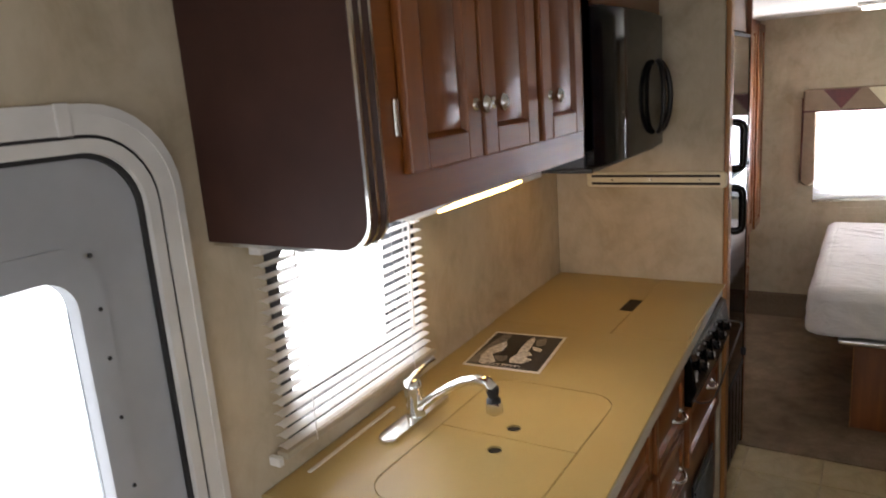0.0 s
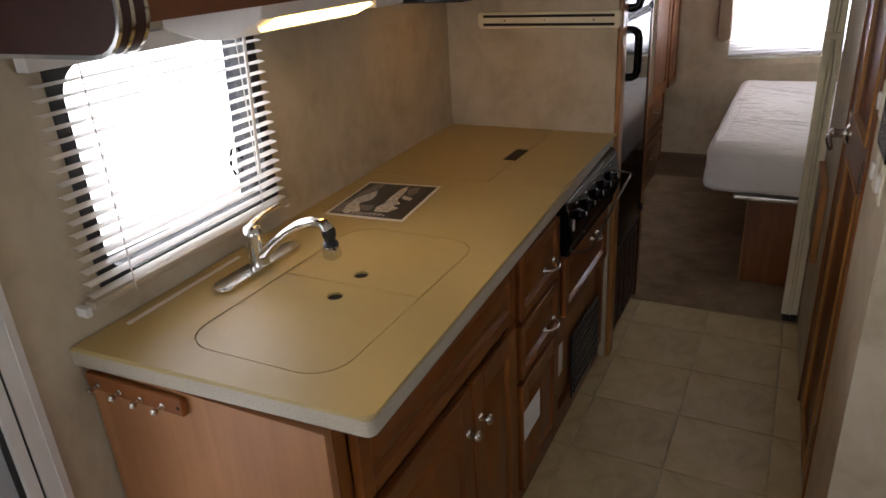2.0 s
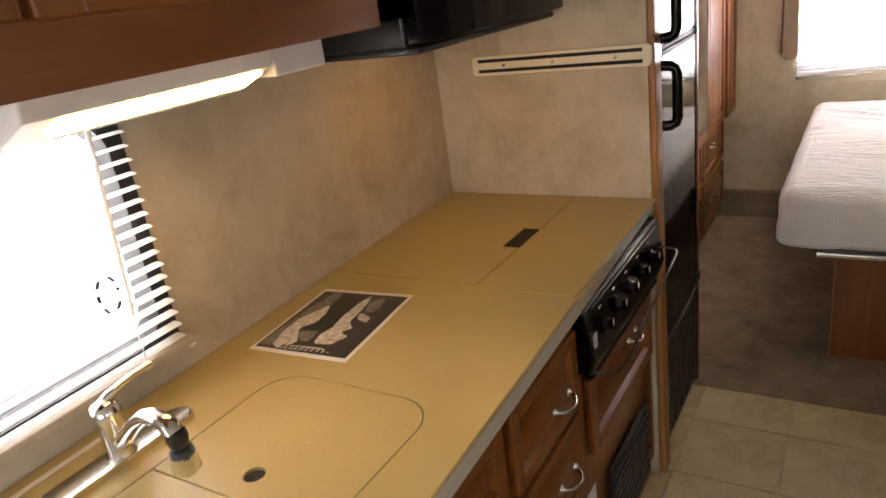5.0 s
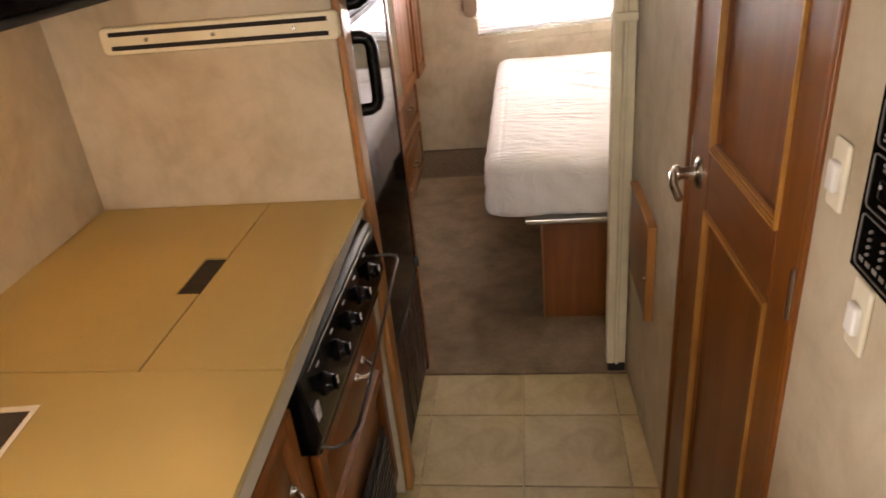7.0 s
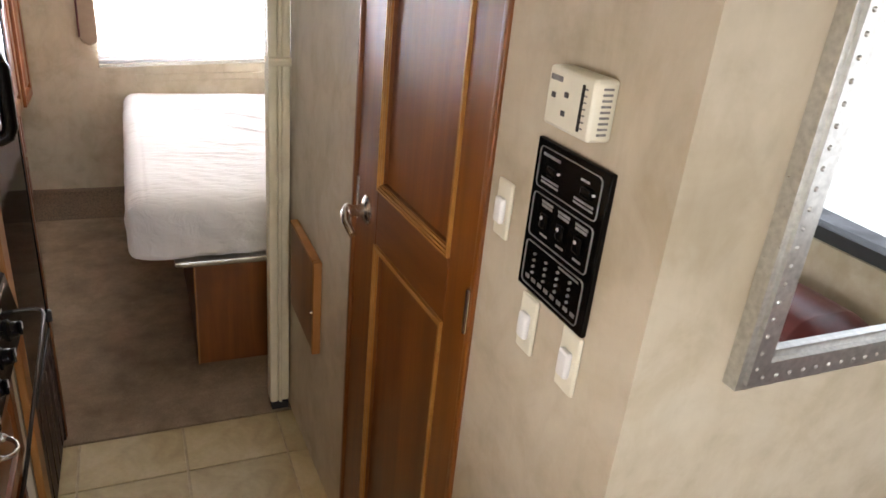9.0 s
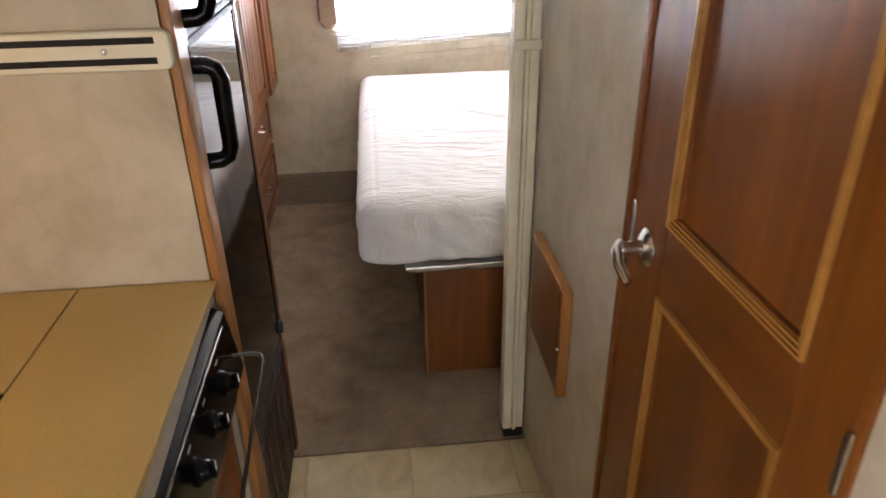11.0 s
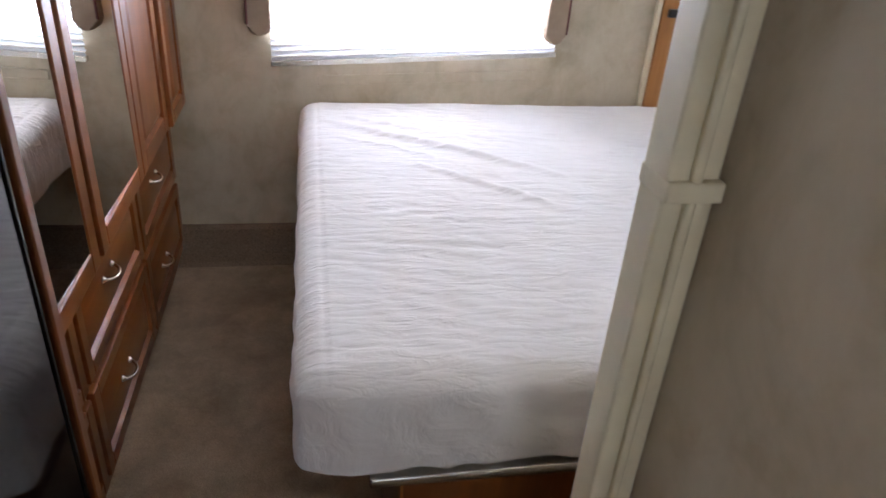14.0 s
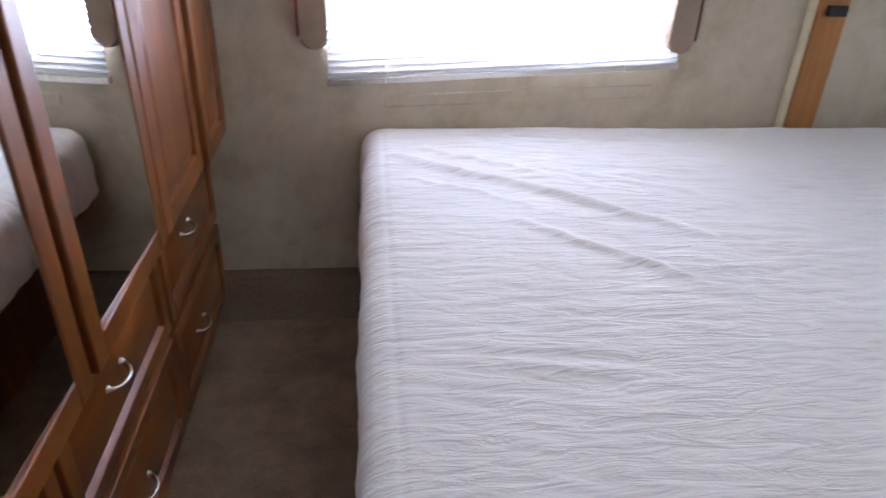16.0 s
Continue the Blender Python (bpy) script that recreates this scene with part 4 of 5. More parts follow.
part("panel_edge", boxes((FX - 0.03, FX, 2.512, 2.529, 0.0, 0.385), (FX - 0.03, FX, 3.0105, 3.026, 0.0, 0.385), (FX - 0.03, FX, 2.529, 3.0105, 0.376, 0.388), bev=0.001), LOUVRE_BROWN, lp)
ft = thing("refrigerator_surround", (-0.5, 2.7, 0.0), "cherry wood trim and top cupboard round the refrigerator", "cabinet")
part("trim_post", boxes((-0.42, -0.3505, 2.474, 2.512, 0.0, CEIL - 0.002), (-0.3503, -0.334, 2.4535, 2.512, 0.0, CEIL - 0.002), bev=0.003), WOOD_EDGE, ft, "golden wood edge post")
part("side_panel", boxes((-0.93, -0.352, 3.028, 3.046, 0.0, CEIL - 0.002), bev=0.002), WOOD_V, ft)
part("top_cupboard", boxes((-0.93, -0.37, 2.514, 3.026, 1.803, CEIL - 0.002)), WOOD_H, ft)


# ---- things on the hall partition ----
def hall_part(name, bm, mat, parent, label=""):
    return part(name, hall_line(bm), mat, parent, label)


def door_part(name, bm, mat, parent, label=""):
    return part(name, hall_line(bm, 1.08), mat, parent, label)


# ---- bathroom door ----
bd = tagged(thing("door_2", (HALL, 2.05, 0.0), "closed two-panel cherry wood bathroom door", "door"), kind="structure")
DX = HALL + 0.001
door_part("casing", boxes((HALL - 0.006, HALL + 0.04, 1.760, 1.775, 0, 1.868), (HALL - 0.006, HALL + 0.04, 2.336, 2.351, 0, 1.868), (HALL - 0.006, HALL + 0.04, 1.775, 2.336, 1.853, 1.868), bev=0.002), WOOD_DOOR, bd)
ys, ye = 1.778, 2.333
door_part("stile", boxes((DX, DX + 0.033, ys, 1.8615, 0.012, 1.85), bev=0.002), WOOD_DOOR, bd)
door_part("stile", boxes((DX, DX + 0.033, 2.199, ye, 0.012, 1.85), bev=0.002), WOOD_DOOR, bd)
for z0, z1 in ((0.012, 0.17), (0.968, 1.078), (1.74, 1.85)):
    door_part("rail", boxes((DX, DX + 0.033, 1.862, 2.1985, z0, z1), bev=0.002), WOOD_DOOR_H, bd)
for z0, z1 in ((0.17, 0.968), (1.078, 1.74)):
    p = door_part("panel", boxes((DX + 0.012, DX + 0.024, 1.8595, 2.201, z0 - 0.003, z1 + 0.003)), WOOD_DOOR, bd)
    def inset(k, z0=z0, z1=z1):
        return [(1.862 + k, z0 + k), (2.1985 - k, z0 + k), (2.1985 - k, z1 - k), (1.862 + k, z1 - k)]

    m = door_part("moulding", ring(inset(0.0), inset(0.016), DX + 0.004, DX + 0.013, "x"), WOOD_DOOR, p)
    # Beads coloured as the light that the moulding edges catch.
    for k0, w in ((0.0004, 0.005), (0.0056, 0.003), (0.0108, 0.001)):
        door_part("bead", ring(inset(k0), inset(k0 + 0.0036), DX - w, DX + 0.0045, "x"), WOOD_BEAD, m, "thin bead with a golden highlight painted in")
hd = door_part("door_handle", lathe((DX, 2.256, 1.019), (-1, 0, 0), ((0, 0.030), (0.004, 0.030), (0.009, 0.024), (0.012, 0.013), (0.035, 0.011), (0.040, 0.014), (0.046, 0.013)), 18), NICKEL, bd, "polished nickel lever handle")
door_part("lever", tube([(DX - 0.040, 2.266, 1.022), (DX - 0.050, 2.254, 1.017), (DX - 0.054, 2.232, 1.005), (DX - 0.048, 2.204, 0.988)], 0, 10, None, [0.011, 0.0105, 0.009, 0.0075]), NICKEL, hd)
door_part("latch_plate", boxes((DX - 0.003, DX + 0.002, 2.316, 2.332, 0.98, 1.07), bev=0.001), NICKEL, bd)
for zz in (0.35, 1.035, 1.65):
    door_part("hinge", lathe((HALL - 0.008, 1.772, zz - 0.035), (0, 0, 1), ((0, 0.0045), (0.07, 0.0045)), 8), NICKEL, bd)

# ---- wall devices by the bathroom door ----
th = thing("thermostat", (HALL, 1.58, 1.37), "white wall thermostat with slots and small printed marks", "thermostat")
hall_part("case", boxes((HALL - 0.030, HALL, 1.542, 1.622, 1.354, 1.412), bev=0.004), IVORY, th)
hall_part("slider_slot", boxes((HALL - 0.0315, HALL - 0.029, 1.558, 1.561, 1.361, 1.404)), DARK_VOID, th)
hall_part("brand_bar", boxes((HALL - 0.0312, HALL - 0.0295, 1.596, 1.616, 1.399, 1.404)), INK_MID, th)
for yy, zz in ((1.608, 1.385), (1.586, 1.389), (1.588, 1.371)):
    hall_part("mark", boxes((HALL - 0.0312, HALL - 0.0295, yy - 0.003, yy + 0.003, zz - 0.0025, zz + 0.0025)), INK, th)
for k in range(7):
    hall_part("tick", boxes((HALL - 0.0312, HALL - 0.0295, 1.553, 1.5565, 1.364 + k * 0.006, 1.3652 + k * 0.006)), INK_MID, th)
for k in range(9):
    hall_part("side_slot", boxes((HALL - 0.020, HALL - 0.008, 1.5412, 1.543, 1.361 + k * 0.0052, 1.363 + k * 0.0052)), INK_MID, th)

cp = thing("control_panel", (HALL, 1.595, 1.24), "black monitor panel with pale lines, switches and lettering", "control panel")
hall_part("plate", boxes((HALL - 0.008, HALL, 1.520, 1.655, 1.157, 1.331), bev=0.002), PANEL_BLACK, cp)
X0, X1 = HALL - 0.0095, HALL - 0.0075
for z0, z1 in ((1.279, 1.324), (1.222, 1.273), (1.164, 1.216)):
    hall_part("outline", ring(rounded(1.531, 1.646, z0, z1, 0.006, 3), rounded(1.5319, 1.6451, z0 + 0.0009, z1 - 0.0009, 0.005, 3), X0, X1, "x"), INK_MID, cp)


def print_bar(y0, y1, z, high=0.0022):
    hall_part("lettering", boxes((X0 + 0.0008, X1, y0, y1, z - high / 2, z + high / 2)), INK_MID, cp)


# top group: a heading and two captioned switches
print_bar(1.606, 1.639, 1.316, 0.003)
print_bar(1.551, 1.566, 1.312)
for y in (1.615, 1.551):
    hall_part("rocker", boxes((X0 - 0.003, X1, y - 0.006, y + 0.010, 1.296, 1.307), bev=0.002), PANEL_BLACK, cp)
    hall_part("lamp", lathe((X1, y - 0.010, 1.303), (-1, 0, 0), ((0, 0.0016), (0.003, 0.0012)), 8), INK_PALE, cp)
    for z in (1.2905, 1.2865):
        print_bar(y - 0.012, y + 0.022, z)
# middle group: three captioned rocker switches
for k in range(3):
    y = 1.551 + k * 0.033
    for z, w in ((1.2665, 0.011), (1.2625, 0.010)):
        print_bar(y - w, y + w, z, 0.0028)
    hall_part("rocker", boxes((X0 - 0.003, X1, y - 0.007, y + 0.007, 1.238, 1.256), bev=0.002), PANEL_BLACK, cp)
    hall_part("lamp", lathe((X0 - 0.0028, y + 0.002, 1.250), (-1, 0, 0), ((0, 0.0022), (0.001, 0.0018)), 8), INK_PALE, cp)
    print_bar(y - 0.008, y + 0.006, 1.2305)
# bottom group: a heading, rows of indicator lamps and captions
print_bar(1.540, 1.578, 1.2105)
for r in range(4):
    for k in range(4):
        hall_part("indicator", lathe((X1, 1.553 + k * 0.024, 1.182 + r * 0.0075), (-1, 0, 0), ((0, 0.0019), (0.003, 0.0015)), 8), INK_MID, cp)
for k in range(8):
    print_bar(1.5365 + k * 0.0134, 1.5445 + k * 0.0134, 1.1735, 0.0045)

for yy, zz in ((1.716, 1.223), (1.625, 1.115), (1.537, 1.119)):
    s = thing("light_switch", (HALL, yy, zz), "ivory rocker light switch on the hall partition", "switch", "hall light switches")
    hall_part("plate", boxes((HALL - 0.006, HALL, yy - 0.0175, yy + 0.0175, zz - 0.036, zz + 0.036), bev=0.003), IVORY, s)
    hall_part("rocker", boxes((HALL - 0.014, HALL - 0.005, yy - 0.009, yy + 0.009, zz - 0.017, zz + 0.015), bev=0.003), WHITE_PLASTIC, s)

# ---- wooden holder and door post in the hall ----
wh = thing("magazine_holder", (HALL, 2.77, 0.49), "cherry wood wall holder with golden edges on the hall partition", "holder")
hall_part("front_board", boxes((HALL - 0.020, HALL - 0.001, 2.617, 2.90, 0.462, 0.725), bev=0.002), WOOD_V, wh)
hall_part("edge", boxes((HALL - 0.024, HALL - 0.001, 2.600, 2.6165, 0.463, 0.736), bev=0.002), WOOD_EDGE, wh, "golden wood end edge")
hall_part("top_edge", boxes((HALL - 0.024, HALL - 0.001, 2.617, 2.90, 0.7255, 0.737), bev=0.002), WOOD_EDGE, wh)
hall_part("peg", lathe((HALL - 0.024, 2.608, 0.59), (-1, 0, 0), ((0, 0.004), (0.006, 0.003)), 8), NICKEL, wh)
dp = thing("folding_door_track", (0.295, 3.0, 0.0), "cream plastic folding door stack strapped beside the bedroom opening", "folding door")
for a, b, c, d in ((0.262, 0.288, 2.990, 3.046), (0.2885, 0.300, 2.984, 3.044), (0.3005, 0.324, 2.994, 3.04)):
    part("leaf", boxes((a, b, c, d, 0.035, CEIL - 0.004), bev=0.004), CREAM, dp)
part("strap", boxes((0.2605, 0.3255, 2.9815, 3.0475, 1.157, 1.180), bev=0.003), CREAM, dp, "cream retaining strap")
part("foot", boxes((0.268, 0.322, 2.993, 3.038, 0.004, 0.034)), DARK_VOID, dp)


# ---- wardrobe ----
MX, RX = -0.570, -0.620
wd = thing("wardrobe", (-0.8, 4.0, 0.0), "cherry wood wardrobe with mirrored doors above two rows of drawers", "wardrobe")
part("upper_body", boxes((-1.0, MX - 0.001, 3.05, REAR - 0.002, 0.630, CEIL - 0.002)), WOOD_V, wd)
part("lower_body", boxes((-1.0, RX - 0.001, 3.05, REAR - 0.002, 0.004, 0.628)), WOOD_V, wd)


def mirror_door(y0, y1, knob_y):
    b = 0.05
    d = part("mirror_door", boxes((MX, MX + 0.003, y0 + 0.002, y1 - 0.002, 0.637, CEIL - 0.032)), WOOD_V, wd)
    for nm, m, r in (("stile", WOOD_V, (y0, y0 + b, 0.635, CEIL - 0.03)), ("stile", WOOD_V, (y1 - b, y1, 0.635, CEIL - 0.03)), ("rail", WOOD_H, (y0 + b, y1 - b, 0.635, 0.687)), ("rail", WOOD_H, (y0 + b, y1 - b, CEIL - 0.09, CEIL - 0.03))):
        part(nm, boxes((MX, MX + 0.02, *r), bev=0.004), m, d)
    pane = boxes((MX + 0.0065, MX + 0.0125, y0 + b - 0.004, y1 - b + 0.004, 0.681, CEIL - 0.086))
    for v in pane.verts:    # the pane sits slightly askew in its rebate
        v.co.x += 0.021 * (v.co.y - (y0 + y1) / 2) - 0.005 * (v.co.z - 1.2)
    part("mirror", pane, MIRROR, d, "silvered mirror pane")
    knob(d, knob_y, 1.257, MX + 0.02, 1, 0.014)


mirror_door(3.07, 3.465, 3.44)
mirror_door(3.475, 3.805, 3.50)
mirror_door(3.83, 4.275, 3.855)
raised_panel(wd, 4.285, 4.675, 0.635, CEIL - 0.03, MX, 1, 0.055, WOOD_V, "door")
raised_panel(wd, 4.685, 4.95, 0.635, CEIL - 0.03, MX + 0.012, 1, 0.045, WOOD_V, "door")
for y0, y1, py in ((3.14, 3.72, 3.40), (3.74, 4.34, 3.985), (4.36, 4.94, 4.575)):
    for z0, z1, pz in ((0.350, 0.605, 0.497), (0.060, 0.325, 0.190)):
        d = raised_panel(wd, y0, y1, z0, z1, RX, 1, 0.04, WOOD_H, "drawer")
        bow_handle(d, py, pz + 0.01, RX + 0.019, 1, 0.04)


# ---- bed ----
bed = thing("bed", (0.8, 4.1, 0.0), "low bed with white wrinkled mattress cover on a wooden pedestal", "bed")
part("pedestal", boxes((0.066, 1.9, 3.332, 4.85, 0.004, 0.405), bev=0.002), WOOD_V, bed, "cherry wood pedestal box")
part("pedestal_trim", boxes((0.061, 0.0655, 3.329, 3.36, 0.004, 0.405)), WOOD_EDGE, bed)
part("platform", boxes((0.0, 1.98, 3.318, 4.92, 0.407, 0.430), bev=0.004), NICKEL, bed, "metal-edged bed platform")


def mattress():
    x0, x1, y0, y1, z0, z1 = -0.135, 2.02, 3.315, 4.945, 0.432, 0.662
    r = 0.07
    bm = bmesh.new()

    def bend(p):
        """Rounds the box and adds the cover's wrinkles."""
        q = Vector((min(max(p.x, x0 + r), x1 - r), min(max(p.y, y0 + r), y1 - r), min(max(p.z, z0 + 0.035), z1 - 0.05)))
        d = p - q
        if d.length > 1e-6:
            e = Vector((d.x / r, d.y / r, d.z / (0.05 if d.z > 0 else 0.035)))
            if e.length > 1e-6:
                m = max(abs(e.x), abs(e.y), abs(e.z)) / e.length
                p = q + d * m
        n1 = noise.noise(Vector((p.x * 9.0 + 2.0 * noise.noise(p * 3.0), p.y * 36.0 + 3.0 * noise.noise(p * 2.0), p.z * 9)))
        n2 = noise.noise(Vector((p.x * 2.1 + 7, p.y * 3.2, p.z * 4)))
        n3 = noise.noise(Vector((p.x * 17.0, p.y * 70.0 + p.x * 9, 3.0)))
        patchy = max(0.0, 0.6 + noise.noise(Vector((p.x * 3.1, p.y * 4.3, 9.0))))
        top = max(0.0, min(1.0, (p.z - z1 + 0.06) / 0.05))
        p = p + Vector((0, 0, top * (0.0052 * n1 * patchy + 0.004 * n2 + 0.0022 * n3 * patchy)))
        if top > 0:
            for fx0, fy0, fx1, fy1, wide, high in ((-0.06, 4.70, 0.66, 4.20, 0.017, 0.016), (0.20, 4.31, 0.56, 4.00, 0.014, 0.011), (0.02, 4.74, 0.42, 4.52, 0.010, 0.007), (-0.04, 4.56, 0.28, 4.36, 0.010, 0.006), (0.30, 4.62, 0.75, 4.42, 0.010, 0.004)):
                ax, ay = fx1 - fx0, fy1 - fy0
                ln = math.hypot(ax, ay)
                along = ((p.x - fx0) * ax + (p.y - fy0) * ay) / ln / ln
                off = ((p.x - fx0) * ay - (p.y - fy0) * ax) / ln + 0.012 * noise.noise(Vector((along * 6, fx0 * 9, 0)))
                if 0 < along < 1:
                    p.z += top * high * math.exp(-((off / wide) ** 2)) * math.sin(math.pi * along) ** 0.5
            p.z -= top * 0.0025 * math.exp(-(((p.x + 0.075) / 0.006) ** 2))
        side = 1 - top
        n4 = noise.noise(Vector((p.x * 16.0, p.y * 16.0, p.z * 3.0)))
        n5 = noise.noise(Vector((p.x * 6.0, p.y * 6.0, 5 + p.z * 5.0)))
        c = Vector(((x0 + x1) / 2, (y0 + y1) / 2, p.z))
        drape = abs(math.sin(p.x * 21.0 + p.z * 26.0 + 2.5 * noise.noise(p * 5.0))) ** 3
        push = side * (0.009 * n4 + 0.008 * n5 + 0.010 * drape * max(0.0, 1 - (p.z - z0) / 0.19))
        if abs(p.y - y0) < 0.08:
            p.y -= push
        if abs(p.x - x0) < 0.08:
            p.x -= push
        return p

    def grid(f, n, m):
        vs = [[bm.verts.new(bend(Vector(f(i / n, j / m)))) for j in range(m + 1)] for i in range(n + 1)]
        for i in range(n):
            for j in range(m):
                bm.faces.new((vs[i][j], vs[i + 1][j], vs[i + 1][j + 1], vs[i][j + 1]))

    def L(a, b, t):
        return a + (b - a) * t

    grid(lambda a, b: (L(x0, x1, a * (0.55 + 0.45 * a)), L(y0, y1, b), z1), 200, 260)
    grid(lambda a, b: (L(x0, x1, a), y0, L(z0, z1, b)), 130, 14)
    grid(lambda a, b: (L(x0, x1, a), y1, L(z0, z1, b)), 60, 14)
    grid(lambda a, b: (x0, L(y0, y1, a), L(z0, z1, b)), 220, 14)
    grid(lambda a, b: (x1, L(y0, y1, a), L(z0, z1, b)), 60, 14)
    grid(lambda a, b: (L(x0, x1, a), L(y0, y1, b), z0), 40, 40)
    bmesh.ops.remove_doubles(bm, verts=bm.verts[:], dist=0.0004)
    bmesh.ops.recalc_face_normals(bm, faces=bm.faces[:])
    return bm


part("mattress", mattress(), BEDDING, bed, "white wrinkled fitted mattress cover")

# ---- rear window ----
rw = tagged(thing("window_2", (0.34, REAR, 1.1), "wide rear window over the bed", "window"), kind="structure")
part("window_frame", ring(rounded(RW[0] - 0.002, RW[1] + 0.002, RW[2] - 0.002, RW[3], 0.01, 3), rounded(RW[0] + 0.02, RW[1] - 0.02, RW[2] + 0.02, RW[3] - 0.02, 0.04, 3), REAR + 0.01, REAR + 0.055, "y"), WHITE_PAINT, rw)
pane = part("pane", boxes((RW[0], RW[1], REAR + 0.04, REAR + 0.044, RW[2], RW[3])), GLASS, rw)
pane.visible_shadow = False
# Thin proud sill strip, sloped to shape the light band below the blind.
sill = boxes((-0.07, 0.76, REAR - 0.0045, REAR + 0.0, 0.704, 0.742), bev=0.004)
for v in sill.verts:
    v.co.z += 0.045 * (v.co.x + 0.07)
part("sill_light_strip", sill, WALL, rw)
blind("window_blind", -0.232, 0.815, 0.779, 1.46, (0.3, REAR, 0.78), 0.0205, -55, "white venetian blind, hanging slightly crooked, over the bed", 0.058, "x", REAR)
vl = thing("window_valance", (0.3, REAR, 1.4), "beige padded valance with burgundy points and rounded side legs", "valance")
for a, b in ((-0.300, -0.225), (0.757, 0.83)):
    part("side_leg", slab(rounded(a, b, 0.893, 1.46, 0.03, 5, (1, 1, 0, 0)), REAR - 0.075, REAR - 0.002, "y", bev=0.01), VALANCE, vl)
part("header", boxes((-0.300, 0.83, REAR - 0.085, REAR - 0.002, 1.362, 1.50), bev=0.012), VALANCE, vl)
for a in (-0.3035, 0.8305):
    part("piping", tube([(a + 0.0015, REAR - 0.072, z) for z in (0.93, 1.1, 1.3, 1.45)], 0.005, 8), BURGUNDY, vl, "burgundy piping")
part("piping", tube([(x, REAR - 0.083, 1.364) for x in (-0.295, 0.0, 0.4, 0.825)], 0.005, 8), BURGUNDY, vl, "burgundy piping")
for k in range(4):
    c = -0.09 + k * 0.235
    part("pointed_drop", slab([(c - 0.10, 1.495), (c, 1.375), (c + 0.10, 1.495)], REAR - 0.095, REAR - 0.085, "y"), CREAM if k % 2 else BURGUNDY, vl)
st = tagged(thing("trim", (1.25, REAR, 0.0), "cherry wood slide-out trim post on the rear wall", "trim"), kind="structure")
part("post", boxes((1.215, 1.31, REAR - 0.03, REAR - 0.001, 0.135, CEIL - 0.002), bev=0.003), WOOD_EDGE, st)
part("bead", boxes((1.195, 1.2145, REAR - 0.02, REAR - 0.001, 0.135, CEIL - 0.002), bev=0.002), CREAM, st)
part("catch", boxes((1.235, 1.295, REAR - 0.05, REAR - 0.031, 1.0, 1.03), bev=0.003), BLACK_PLASTIC, st)
single("remote_control", boxes((1.53, 1.58, 4.74, 4.86, 0.656, 0.674), bev=0.005), BLACK_PLASTIC, "small dark remote control lying on the bed", "remote")

# ---- ceiling light ----
cl = thing("ceiling_light", (0.1, 4.35, CEIL), "flat white ceiling light, switched on", "lamp")
part("base", boxes((-0.02, 0.28, 4.27, 4.43, CEIL - 0.02, CEIL - 0.001), bev=0.004), WHITE_PLASTIC, cl)
part("diffuser", boxes((0.0, 0.26, 4.29, 4.41, CEIL - 0.035, CEIL - 0.021), bev=0.006), GLOW_CEIL, cl, "glowing white lens")

# ---- lounge ----
fm = thing("wall_mirror", (0.75, BATH, 1.1), "rectangular wall mirror in a silver moulded frame", "mirror")
a0, a1, c0, c1 = 0.516, 1.179, 1.080, 1.772
for i0, i1, z in ((0.0, 0.009, 0.020), (0.009, 0.036, 0.026), (0.036, 0.046, 0.018)):
    part("frame_moulding", ring([(a0 + i0, c0 + i0), (a1 - i0, c0 + i0), (a1 - i0, c1 - i0), (a0 + i0, c1 - i0)], [(a0 + i1, c0 + i1), (a1 - i1, c0 + i1), (a1 - i1, c1 - i1), (a0 + i1, c1 - i1)], BATH - z, BATH - 0.0005, "y"), SILVER_FRAME, fm)
for k in range(29):
    yy = c0 + 0.03 + k * 0.0212
    part("leaf_bead", lathe((a0 + 0.017, BATH - 0.026, yy), (0, -1, 0), ((0, 0.003), (0.001, 0.0026), (0.0018, 0.001)), 8), SILVER_FRAME, fm)
    part("leaf_bead", lathe((a0 + 0.03 + k * 0.0212, BATH - 0.026, c0 + 0.017), (0, -1, 0), ((0, 0.003), (0.001, 0.0026), (0.0018, 0.001)), 8), SILVER_FRAME, fm)
part("mirror", boxes((a0 + 0.044, a1 - 0.044, BATH - 0.012, BATH - 0.006, c0 + 0.044, c1 - 0.044)), MIRROR, fm, "silvered mirror pane")
sf = thing("sofa", (1.05, 0.55, 0.0), "burgundy leather sofa along the lounge wall", "sofa")
part("base", boxes((0.68, 1.30, -0.30, 1.38, 0.0, 0.26), bev=0.02), BURGUNDY, sf)
for y0, y1 in ((-0.14, 0.53), (0.55, 1.22)):
    part("seat_cushion", boxes((0.64, 1.10, y0, y1, 0.262, 0.43), bev=0.045, seg=3), BURGUNDY, sf)
    part("back_cushion", boxes((1.06, 1.29, y0, y1, 0.432, 0.90), bev=0.07, seg=3), BURGUNDY, sf)
for y0, y1 in ((-0.30, -0.16), (1.24, 1.38)):
    part("arm", boxes((0.66, 1.28, y0, y1, 0.262, 0.58), bev=0.05, seg=3), BURGUNDY, sf)
tp = thing("throw_pillow", (0.98, 0.9, 0.44), "brown throw pillow with a dark flower on the sofa", "pillow")
part("cushion", boxes((0.93, 1.05, 0.72, 1.10, 0.44, 0.80), bev=0.055, seg=3), BROWN_CLOTH, tp)
for k in range(7):
    an = radians(20 + k * 50)
    part("petal", tube([(0.929, 0.90, 0.64), (0.927, 0.90 + 0.05 * math.cos(an), 0.64 + 0.05 * math.sin(an)), (0.931, 0.90 + 0.09 * math.cos(an), 0.64 + 0.09 * math.sin(an))], 0, 6, None, [0.004, 0.012, 0.003]), INK, tp)
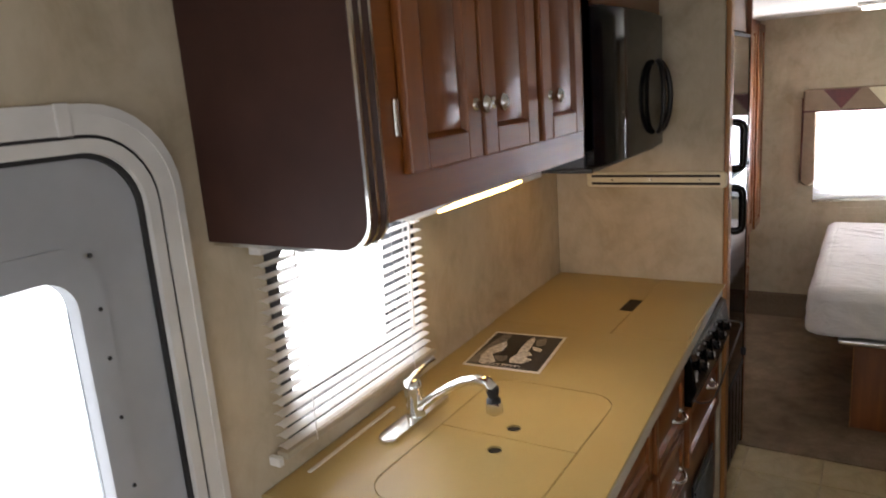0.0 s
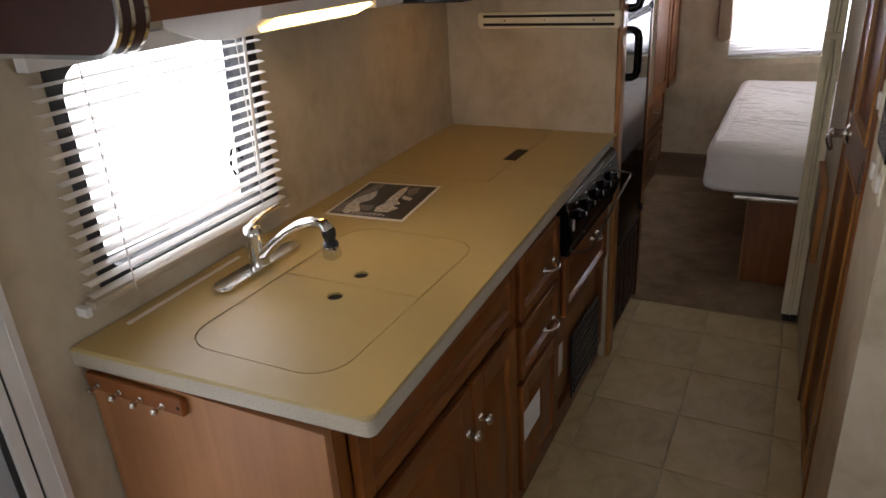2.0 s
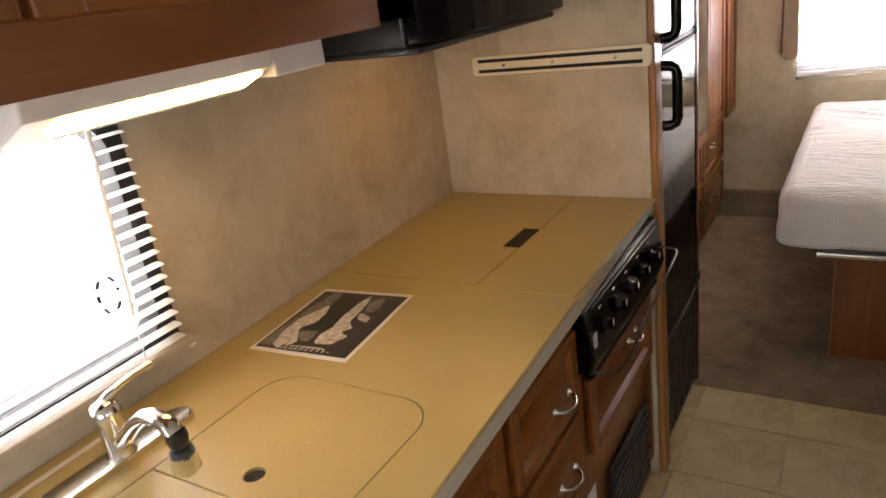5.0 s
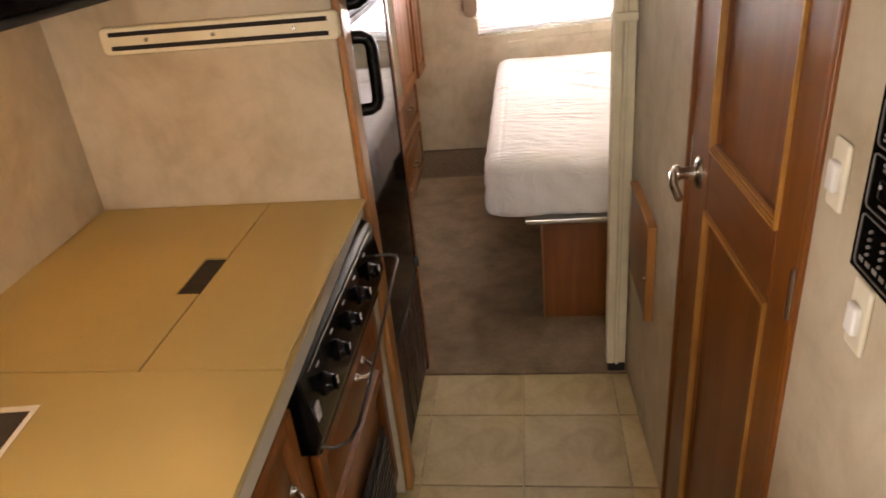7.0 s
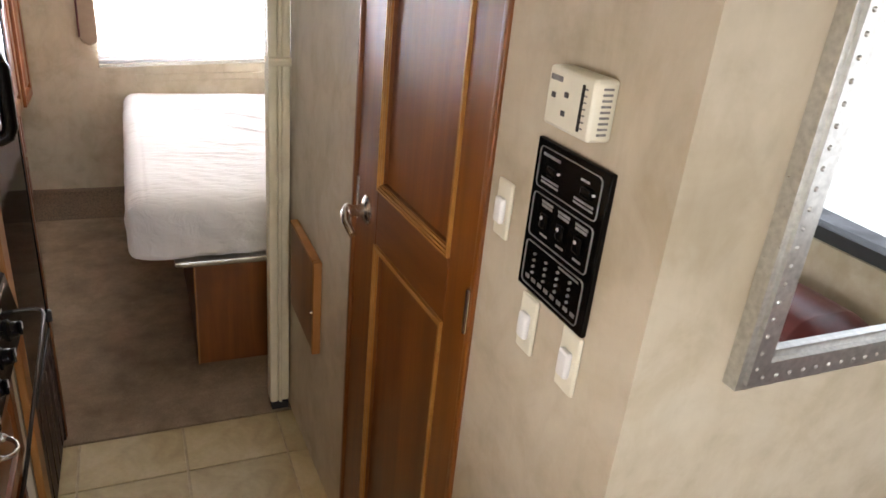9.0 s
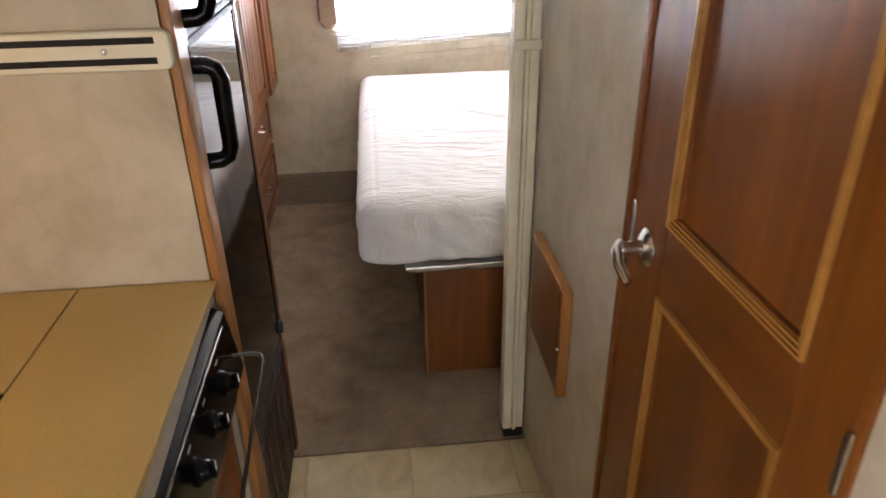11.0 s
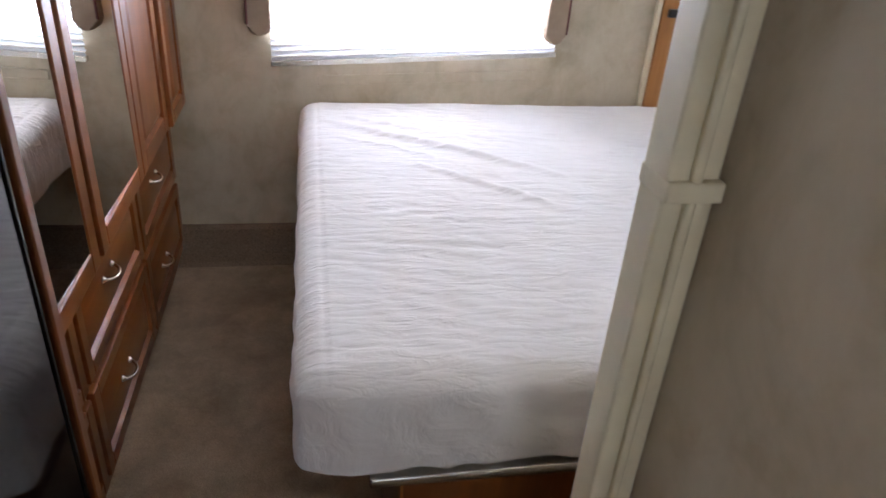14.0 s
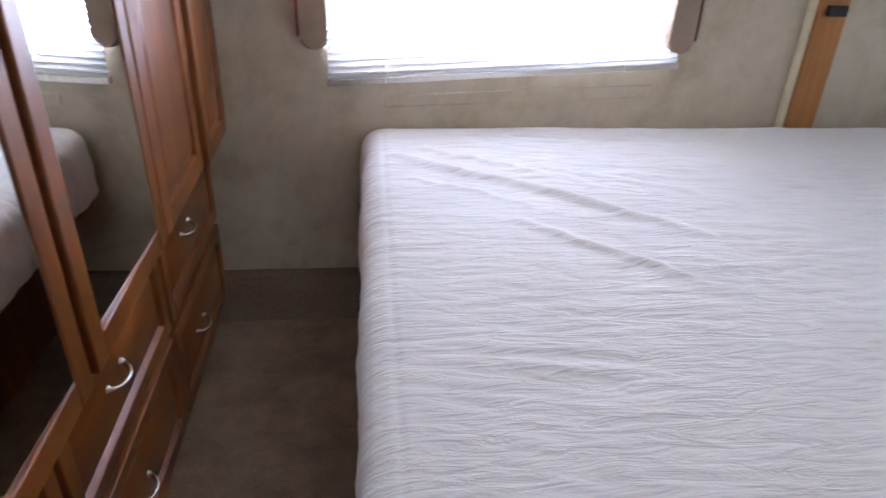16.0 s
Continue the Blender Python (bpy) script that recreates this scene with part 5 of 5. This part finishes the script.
# The one in the bed slide-out is added, framing the fill lamp.
for nm, o, ax, w, lab in (("window_3", (SW[0], SW[1], SW[2], SW[3]), "x", RIGHT + 0.02, "wide lounge side window"), ("added_window", HW, "x", 2.05, "added unseen window for the bed's fill light"), ("window_4", (FW[0], FW[1], FW[2], FW[3]), "y", FRONT - 0.05, "wide front lounge window")):
    w3 = tagged(thing(nm, put((o[0] + o[1]) / 2, (o[2] + o[3]) / 2, w, ax), lab, "window"), kind="structure")
    part("window_frame", ring([(o[0], o[2]), (o[1], o[2]), (o[1], o[3]), (o[0], o[3])], [(o[0] + 0.03, o[2] + 0.03), (o[1] - 0.03, o[2] + 0.03), (o[1] - 0.03, o[3] - 0.03), (o[0] + 0.03, o[3] - 0.03)], w - 0.01, w + 0.035, ax), RUBBER, w3)
    r = (w + 0.01, w + 0.014, o[0], o[1], o[2], o[3]) if ax == "x" else (o[0], o[1], w + 0.01, w + 0.014, o[2], o[3])
    pane = part("pane", boxes(r), GLASS, w3)
    pane.visible_shadow = False


# ---- floor tiles ----
def tile_mesh(sx, sy):
    bm = boxes((-sx / 2, sx / 2, -sy / 2, sy / 2, -0.008, 0.0), bev=0.0018, seg=1)
    me = bpy.data.meshes.new("floor_tile")
    bm.to_mesh(me)
    bm.free()
    me.materials.append(TILE)
    return me


TS, JOINT = 0.297, 0.005
cache = {}
for iy in range(-15, 11):
    for ix in range(-4, 5):
        x0, x1 = -0.02 + ix * TS, -0.02 + (ix + 1) * TS
        y0, y1 = 2.475 + (iy - 8) * TS, 2.475 + (iy - 7) * TS
        y1 = min(y1, 2.983)
        x0, x1 = max(x0, -0.99), min(x1, RIGHT)
        if y1 - y0 < 0.03 or x1 - x0 < 0.03 or y0 < FRONT:
            continue
        key = (round(x1 - x0, 3), round(y1 - y0, 3))
        if key not in cache:
            cache[key] = tile_mesh(x1 - x0 - JOINT, y1 - y0 - JOINT)
        ob = new("floor_tile", cache[key])
        ob.location = ((x0 + x1) / 2, (y0 + y1) / 2, 0.0)
        ob.parent = floor
        ob.rotation_euler = (0, 0, 0)
